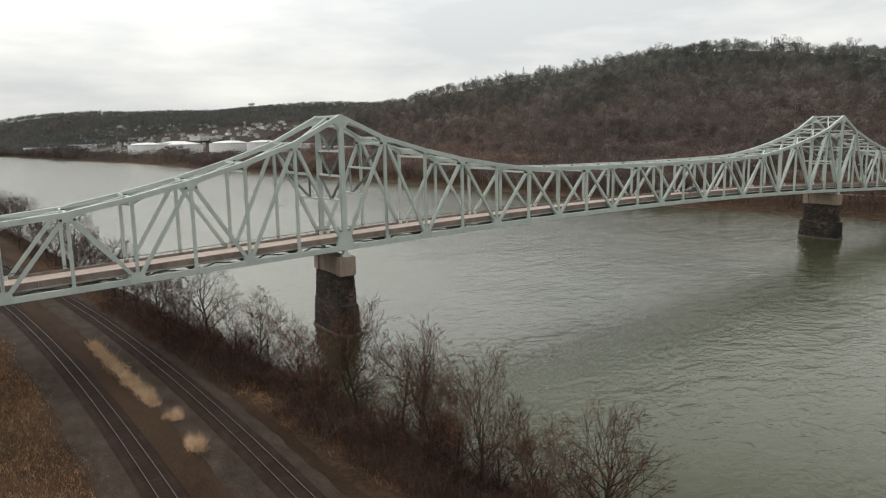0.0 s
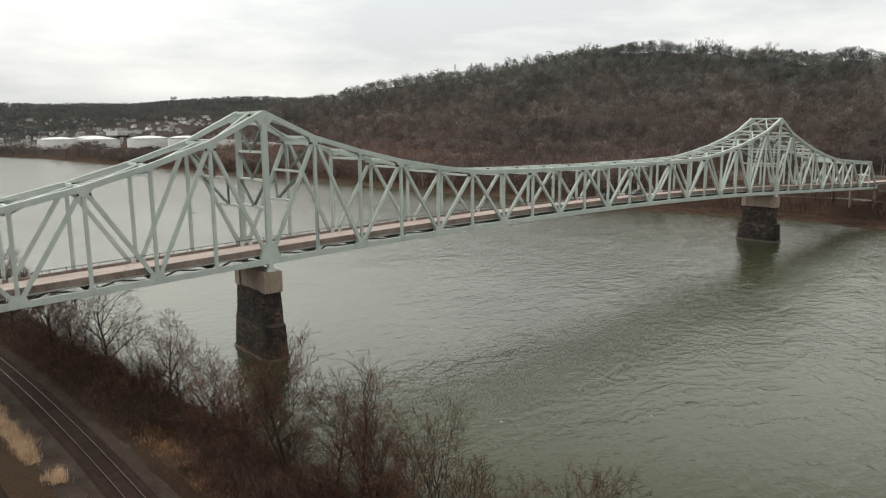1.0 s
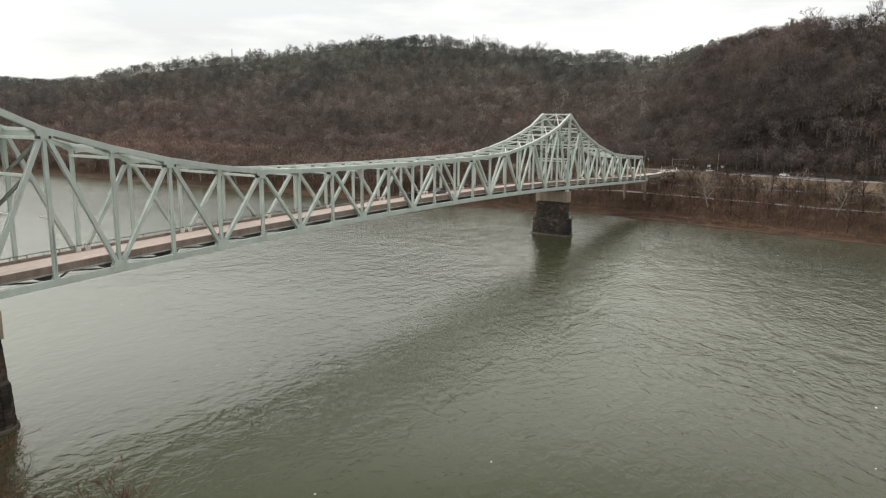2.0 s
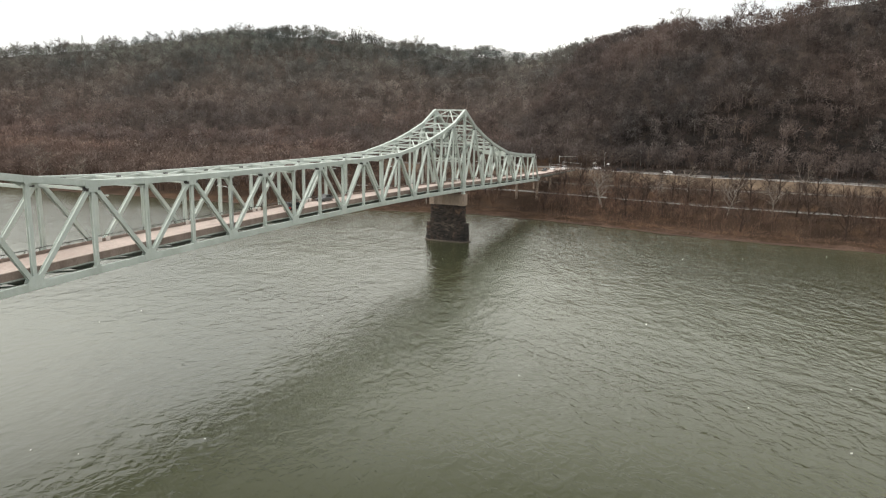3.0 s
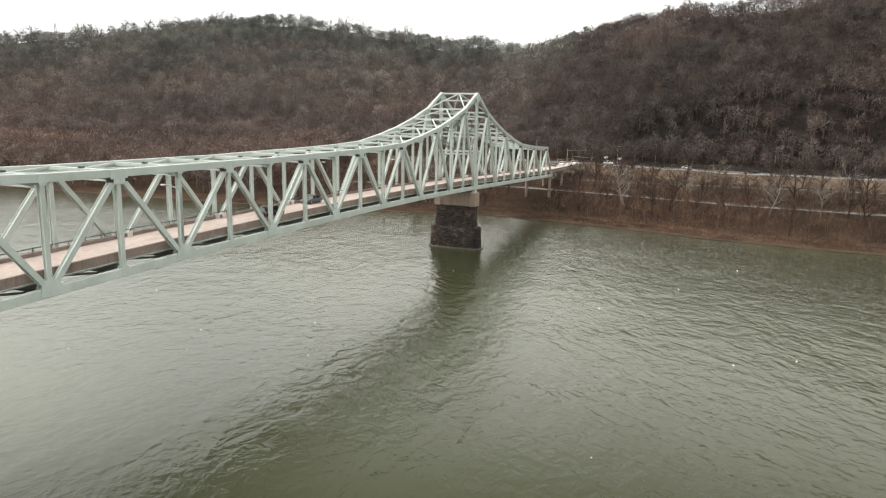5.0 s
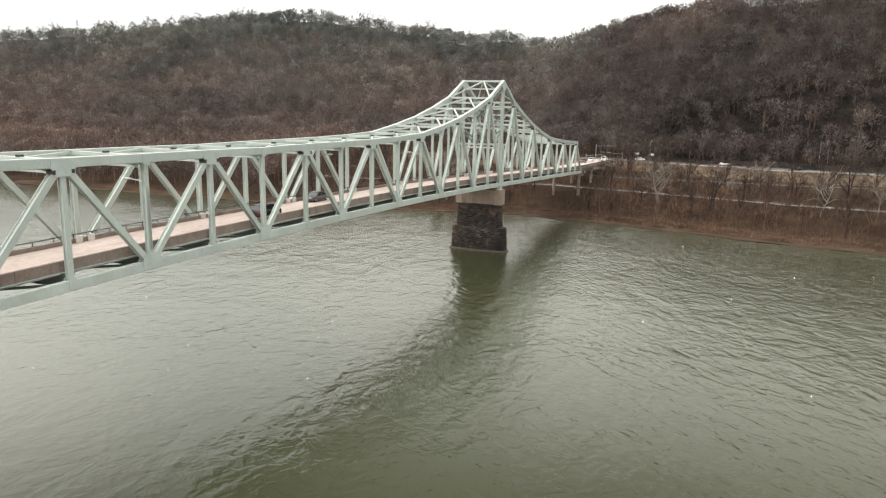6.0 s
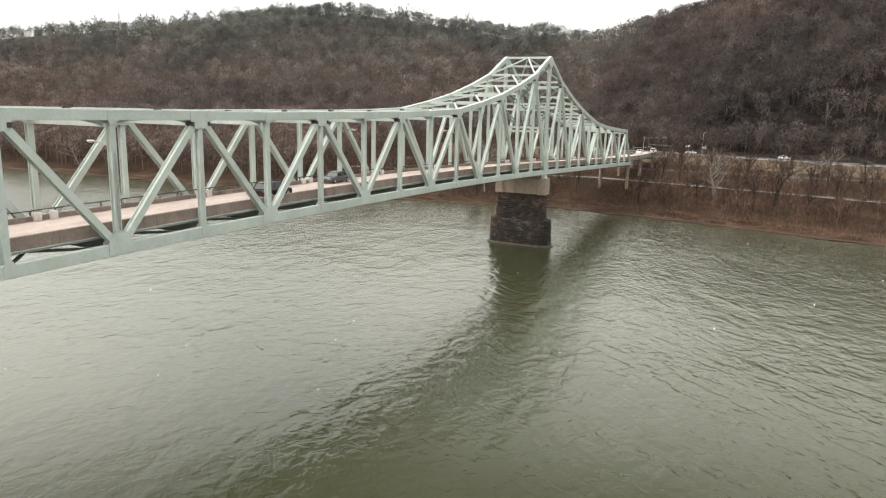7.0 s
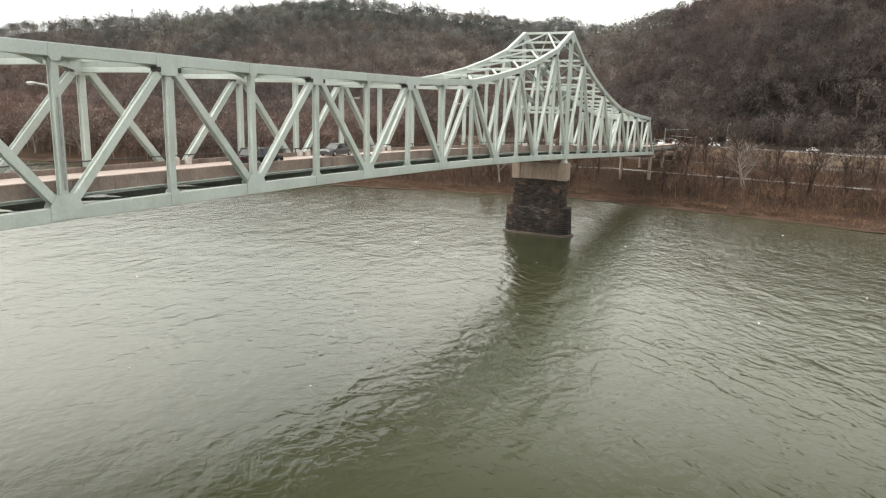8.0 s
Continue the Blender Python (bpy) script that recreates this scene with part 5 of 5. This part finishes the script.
while len(town) < 285 and tries < 9000:
    tries += 1
    az, dist = radians(r2.uniform(62, 91)), 1400 + 750 * r2.random()
    x, y = -58 + dist * math.cos(az), -117 + dist * math.sin(az)
    z = float(ground_height(x, y))
    if x - float(shore(y)) > 60 and 9 < z < 68 and all((x - a) ** 2 + (y - b) ** 2 > 230 for a, b in town):
        town.append((x, y))
        m = pose(x, y, z, 0, 0, r2.choice((0, 90)) + r2.uniform(-20, 20))
        if len(town) <= len(homes):
            homes[len(town) - 1].matrix_basis = m
        else:
            copy_thing(r2.choice(homes), m @ Matrix.Scale(r2.uniform(0.6, 0.95), 4))
for x, y in ((655, 668), (668, 690)):
    copy_thing(homes[2], pose(x, y, float(ground_height(x, y)) + 0.5, 0, 0, 60))


def storage_tank(x, y, r, h):
    z = float(ground_height(x, y)) - 0.5
    t = thing("storage_tank", "large white cylindrical storage tank with a low domed roof", "storage tank", "white storage tanks", at=(x, y, z))
    part("shell", Shape().drum((0, 0), r, 0, h, 40), WHITE, t)
    n = 40
    ring = lambda q, zz: [(q * math.cos(2 * math.pi * i / n), q * math.sin(2 * math.pi * i / n), zz) for i in range(n)]
    smooth_shaded(part("roof", Shape().rings([ring(r, h + 0.02), ring(r * 0.8, h + r * 0.055), ring(r * 0.5, h + r * 0.11), ring(r * 0.1, h + r * 0.14)]), WHITE, t))
    part("rim", Shape().rings([ring(r + 0.25, h - 0.5), ring(r + 0.25, h + 0.05), ring(r - 0.1, h + 0.05)]), GALV, t)


for x, y, r, h in ((211, 1154, 29, 15), (252, 1073, 29, 15), (298, 986, 30, 15), (330, 925, 24, 13), (268, 1180, 28, 15)):
    storage_tank(x, y, r, h)


def shed(x, y, w, d, h, turn):
    z = float(ground_height(x, y)) - 1
    b = thing("warehouse", "long low white warehouse with a flat roof", "warehouse", "riverside warehouses", at=(x, y, z), turn=turn)
    part("wall", Shape().box(-w / 2, w / 2, -d / 2, d / 2, 0, h), HOUSE_WALL, b)
    part("roof", Shape().box(-w / 2 - 0.4, w / 2 + 0.4, -d / 2 - 0.4, d / 2 + 0.4, h + 0.01, h + 0.7), WHITE, b)
    for k in range(int(w / 12)):
        x0 = -w / 2 + 6 + 12 * k
        part("door", Shape().box(x0 - 1.8, x0 + 1.8, -d / 2 - 0.1, -d / 2 + 0.1, 0.5, 5), GALV, b)


shed(340, 800, 110, 30, 11, 100)
shed(352, 690, 80, 26, 10, 97)
shed(300, 1320, 60, 30, 10, 80)
shed(420, 1500, 90, 30, 9, 30)
shed(150, 1500, 70, 26, 8, 60)
shed(108, 1650, 80, 24, 9, 12)
shed(190, 1720, 60, 22, 8, 0)

tower_at = (753.0, 2141.0)
wt = thing("water_tower", "white water tower on the distant ridge", "water tower", at=(*tower_at, float(ground_height(*tower_at))))
ring = lambda q, zz: [(q * math.cos(2 * math.pi * i / 20), q * math.sin(2 * math.pi * i / 20), zz) for i in range(20)]
part("tank", Shape().rings([ring(1.5, 17), ring(9, 19), ring(11, 22), ring(10, 25), ring(5, 27.5), ring(0.5, 28.2)]), WHITE, wt)
part("column", Shape().drum((0, 0), 1.6, -1, 17.2, 14), WHITE, wt)


# ---- vehicles ----
def wheel(x, y, r, parent):
    s = Shape()
    n = 16
    side = lambda q, yy: [(x + q * math.cos(2 * math.pi * i / n), yy, r + q * math.sin(2 * math.pi * i / n)) for i in range(n)]
    w = part("wheel", s.rings([side(r * 0.9, y - 0.11), side(r, y - 0.08), side(r, y + 0.08), side(r * 0.9, y + 0.11)]), RUBBER, parent)
    part("rim", Shape().rings([side(r * 0.62, y - 0.125), side(r * 0.62, y + 0.125)]), RIM, w)


def car(name, label, category, paint, at, turn, size=(4.8, 1.84, 1.45), cabin=(0.22, 0.36, 0.74, 0.90), clear=0.2):
    """A car that heads along +x. cabin: where along the length the rear glass begins, the roof begins and ends, and the windscreen meets the bonnet."""
    long, wide, high = size
    c = thing(name, label, category, "vehicles on the road", at=at, turn=turn)
    belt, h = high * 0.62, wide / 2
    x = lambda u: (u - 0.5) * long

    def section(u, w, z0, z1):
        return [(x(u), -w * 0.93, z0), (x(u), w * 0.93, z0), (x(u), w, z0 + 0.16), (x(u), w, z1 - 0.16), (x(u), w * 0.92, z1), (x(u), -w * 0.92, z1), (x(u), -w, z1 - 0.16), (x(u), -w, z0 + 0.16)]

    nose, tail = belt * 0.86, belt * 0.97
    part("body", Shape().rings([section(0, h * 0.86, clear + 0.12, tail - 0.1), section(0.03, h * 0.96, clear, tail), section(cabin[0], h, clear, belt), section(0.5, h, clear, belt), section(cabin[3], h, clear, belt * 0.97), section(0.96, h * 0.95, clear, nose), section(1, h * 0.84, clear + 0.1, nose - 0.16)]), paint, c)
    g = Shape()
    low = [(x(u), h * 0.93 * k, belt - 0.05) for k in (-1, 1) for u in (cabin[0] + 0.01, cabin[3] - 0.01)]
    roof = [(x(u), h * 0.74 * k, high - 0.03) for k in (-1, 1) for u in (cabin[1], cabin[2])]
    g.add([low[0], low[1], low[3], low[2], roof[0], roof[1], roof[3], roof[2]], [(0, 1, 5, 4), (1, 2, 6, 5), (2, 3, 7, 6), (3, 0, 4, 7), (4, 5, 6, 7), (3, 2, 1, 0)])
    part("window_glass", g, GLASS, c, "dark tinted glass")
    part("roof", Shape().rings([[(x(u), -h * 0.75, z), (x(u), h * 0.75, z), (x(u), h * 0.66, z + 0.06), (x(u), -h * 0.66, z + 0.06)] for u, z in ((cabin[1] - 0.01, high - 0.06), (cabin[1] + 0.05, high - 0.03), (cabin[2] - 0.05, high - 0.03), (cabin[2] + 0.01, high - 0.06))]), paint, c)
    for k in (-1, 1):
        for u0, u1 in ((cabin[0] + 0.01, cabin[1]), (cabin[3] - 0.01, cabin[2]), ((cabin[1] + cabin[2]) / 2,) * 2):
            part("pillar", Shape().beam((x(u0), k * h * 0.945, belt - 0.05), (x(u1), k * h * 0.755, high - 0.02), 0.09, 0.05, (1, 0, 0)), paint, c)
        part("headlight", Shape().box(x(0.965), x(1) - 0.02, k * h * 0.62 - 0.18, k * h * 0.62 + 0.18, nose - 0.27, nose - 0.1), LIGHT_CLEAR, c)
        part("tail_light", Shape().box(x(0) - 0.02, x(0.03), k * h * 0.66 - 0.17, k * h * 0.66 + 0.17, tail - 0.3, tail - 0.12), LIGHT_RED, c)
        part("mirror", Shape().box(x(cabin[3]) - 0.2, x(cabin[3]) - 0.05, *sorted((k * h, k * (h + 0.17))), belt - 0.02, belt + 0.13), paint, c)
        for u in (0.18, 0.81):
            wheel(x(u), k * (h - 0.1), high * 0.22, c)
    return c


def deck_z(x):
    i = x / PANEL
    return base_z(i) + 1.15


SEDAN, SUV = (0.13, 0.32, 0.58, 0.74), (0.02, 0.10, 0.60, 0.74)
car("suv", "black sport utility car driving over the bridge", "car", PAINT_BLACK, (96.0, 3.1, deck_z(96.0)), 0.3, (4.7, 1.9, 1.72), SUV, 0.24)
car("sedan", "dark silver-grey saloon car driving over the bridge", "car", PAINT_SILVER, (113.5, 6.9, deck_z(113.5)), 180.3, (4.85, 1.85, 1.45), SEDAN)
for x, y, turn, paint, size, cabin, words in ((338, 3.2, 0, PAINT_WHITE, (5.2, 2.0, 2.0), SUV, "white van waiting at the junction"), (328, 7.0, 180, PAINT_WHITE, (4.7, 1.85, 1.5), SEDAN, "white car coming off the junction"), (312, 7.0, 180, PAINT_SILVER, (4.7, 1.85, 1.5), SEDAN, "silver car on the approach span")):
    car("van" if "van" in words else "sedan", words, "car", paint, (x, y, approach_z(x)), turn, size, cabin)
for y, lane, paint, words in ((-8, 3.2, PAINT_WHITE, "white car on the highway"), (-46, 3.2, PAINT_WHITE, "white car on the highway"), (-20, -3.2, PAINT_BLUE, "dark blue car on the highway"), (-118, 3.2, PAINT_SILVER, "silver car on the highway"), (-75, -3.2, PAINT_BLACK, "black car on the highway"), (35, -3.2, PAINT_WHITE, "white car on the highway")):
    x = float(shore(y)) + 118 + lane
    car("sedan", words, "car", paint, (x, y, float(ground_height(float(shore(y)) + 118, y)) + 0.16), 90 if lane < 0 else -90, (4.7, 1.85, 1.5), SEDAN)


# ---- junction at the far end of the bridge ----
def signal_mast(x, y, turn, arm=9.0, heads=3):
    z = float(ground_height(x, y)) - 0.3
    m = thing("traffic_signal", "galvanised mast-arm traffic signal with dark signal heads", "traffic signal", "signals at the junction", at=(x, y, z), turn=turn)
    p = part("pole", Shape().drum((0, 0), 0.16, 0, 7.4, 12, 0.11), GALV, m)
    part("arm", Shape().beam((0, 0, 6.6), (arm, 0, 7.2), 0.14, 0.14, (0, 1, 0), 0.03), GALV, m)
    for k in range(heads):
        u = arm * (0.45 + 0.27 * k)
        hd = part("signal_head", Shape().box(u - 0.2, u + 0.2, -0.16, 0.16, 6.0, 7.05), DARK_METAL_AND_OPENINGS, m)
        for j in range(3):
            part("lens", Shape().box(u - 0.11, u + 0.11, -0.19, -0.15, 6.1 + 0.31 * j, 6.32 + 0.31 * j), LIGHT_RED if j == 2 else DARK_METAL_AND_OPENINGS, hd)


signal_mast(352, -2.5, 90, 10)
signal_mast(366, 12.5, 250, 11)
signal_mast(346, 13.0, -60, 8, 2)


def pole_lamp(x, y, turn, tall=10.5, arms=1):
    z = float(ground_height(x, y)) - 0.3
    m = thing("street_lamp", "tall galvanised highway lamp with a white luminaire", "street lamp", "lamps at the junction", at=(x, y, z), turn=turn)
    part("pole", Shape().drum((0, 0), 0.13, 0, tall, 10, 0.08), GALV, m)
    for k in (1, -1)[:arms]:
        part("arm", Shape().beam((0, 0, tall - 0.2), (2.4 * k, 0, tall + 0.3), 0.08, 0.08, (0, 1, 0)), GALV, m)
        part("lamp_head", Shape().beam((2.2 * k, 0, tall + 0.3), (3.1 * k, 0, tall + 0.35), 0.34, 0.18, (0, 1, 0), 0.05), WHITE, m)


for x, y, turn in ((356, -14, 200), (378, -30, 180), (372, 30, 190), (380, -85, 180), (345, 20, 20)):
    pole_lamp(x, y, turn)


def road_sign(x, y, turn, w, h, tall, material, words):
    z = float(ground_height(x, y)) - 0.3
    m = thing("road_sign", words, "road sign", "signs at the junction", at=(x, y, z), turn=turn)
    for k in (-1, 1):
        part("post", Shape().box(k * w * 0.3 - 0.06, k * w * 0.3 + 0.06, -0.05, 0.05, 0, tall + h), GALV, m)
    part("panel", Shape().box(-w / 2, w / 2, -0.12, -0.06, tall, tall + h), material, m)


road_sign(372, -6, 95, 1.9, 1.0, 3.0, WHITE, "white road sign panel on two posts")
road_sign(374, -13, 95, 1.6, 1.0, 2.6, WHITE, "white road sign panel on two posts")
road_sign(350, 18, 100, 1.8, 1.2, 2.2, WHITE, "white road sign panel on two posts")


def guardrail(name, offset, y0, y1):
    g = thing(name, "galvanised steel guardrail along the road edge", "guardrail", "guardrails")
    ys = np.arange(y0, y1, 4.0)
    rows = []
    for y in ys:
        x = float(shore(y)) + offset
        z = float(ground_height(x, y))
        rows.append([(x - 0.04, y, z + 0.45), (x + 0.05, y, z + 0.52), (x - 0.03, y, z + 0.6), (x + 0.05, y, z + 0.7), (x - 0.04, y, z + 0.78), (x - 0.1, y, z + 0.6)])
        part("post", Shape().box(x - 0.02, x + 0.12, y - 0.07, y + 0.07, z - 0.2, z + 0.72), GALV, g)
    part("rail", Shape().rings(rows), GUARD, g)


guardrail("guardrail", 110.5, -300, -8)
guardrail("guardrail", 35.0, -260, 110)


# ---- masts on the crest ----
def pylon(x, y, tall, turn):
    z = float(ground_height(x, y)) - 1
    m = thing("power_pylon", "grey steel lattice power pylon on the wooded crest", "power pylon", "pylons on the crest", at=(x, y, z), turn=turn)
    wide = lambda h: 2.4 * (1 - h / tall) + 0.45
    for sx in (-1, 1):
        for sy in (-1, 1):
            part("leg", Shape().beam((sx * wide(0), sy * wide(0), 0), (sx * wide(tall), sy * wide(tall), tall), 0.22, 0.22), GALV, m)
    steps = [tall * k / 7 for k in range(8)]
    for h0, h1 in zip(steps, steps[1:]):
        for side in (-1, 1):
            for flip in (-1, 1):
                part("brace", Shape().beam((-flip * wide(h0), side * wide(h0), h0), (flip * wide(h1), side * wide(h1), h1), 0.12, 0.12), GALV, m)
                part("brace", Shape().beam((side * wide(h0), -flip * wide(h0), h0), (side * wide(h1), flip * wide(h1), h1), 0.12, 0.12, (1, 0, 0)), GALV, m)
    for h in (tall * 0.74, tall * 0.86, tall * 0.97):
        arm = part("crossarm", Shape().beam((-5, 0, h), (5, 0, h), 0.3, 0.3), GALV, m)
        for e in (-4.7, 4.7):
            part("insulator", Shape().drum((e, 0), 0.16, h - 1.6, h - 0.15, 8), GLASS, arm)


pylon(659, 788, 17, 40)
pylon(700, 750, 22, 40)
mast = thing("radio_mast", "thin grey radio mast standing on the hilltop", "radio mast", at=(826, 410, float(ground_height(826, 410)) - 1))
part("pole", Shape().drum((0, 0), 0.4, 0, 22, 8, 0.2), GALV, mast)
for h in (9, 15, 20):
    part("antenna", Shape().beam((-0.9, 0, h), (0.9, 0, h), 0.2, 0.5), GALV, mast)
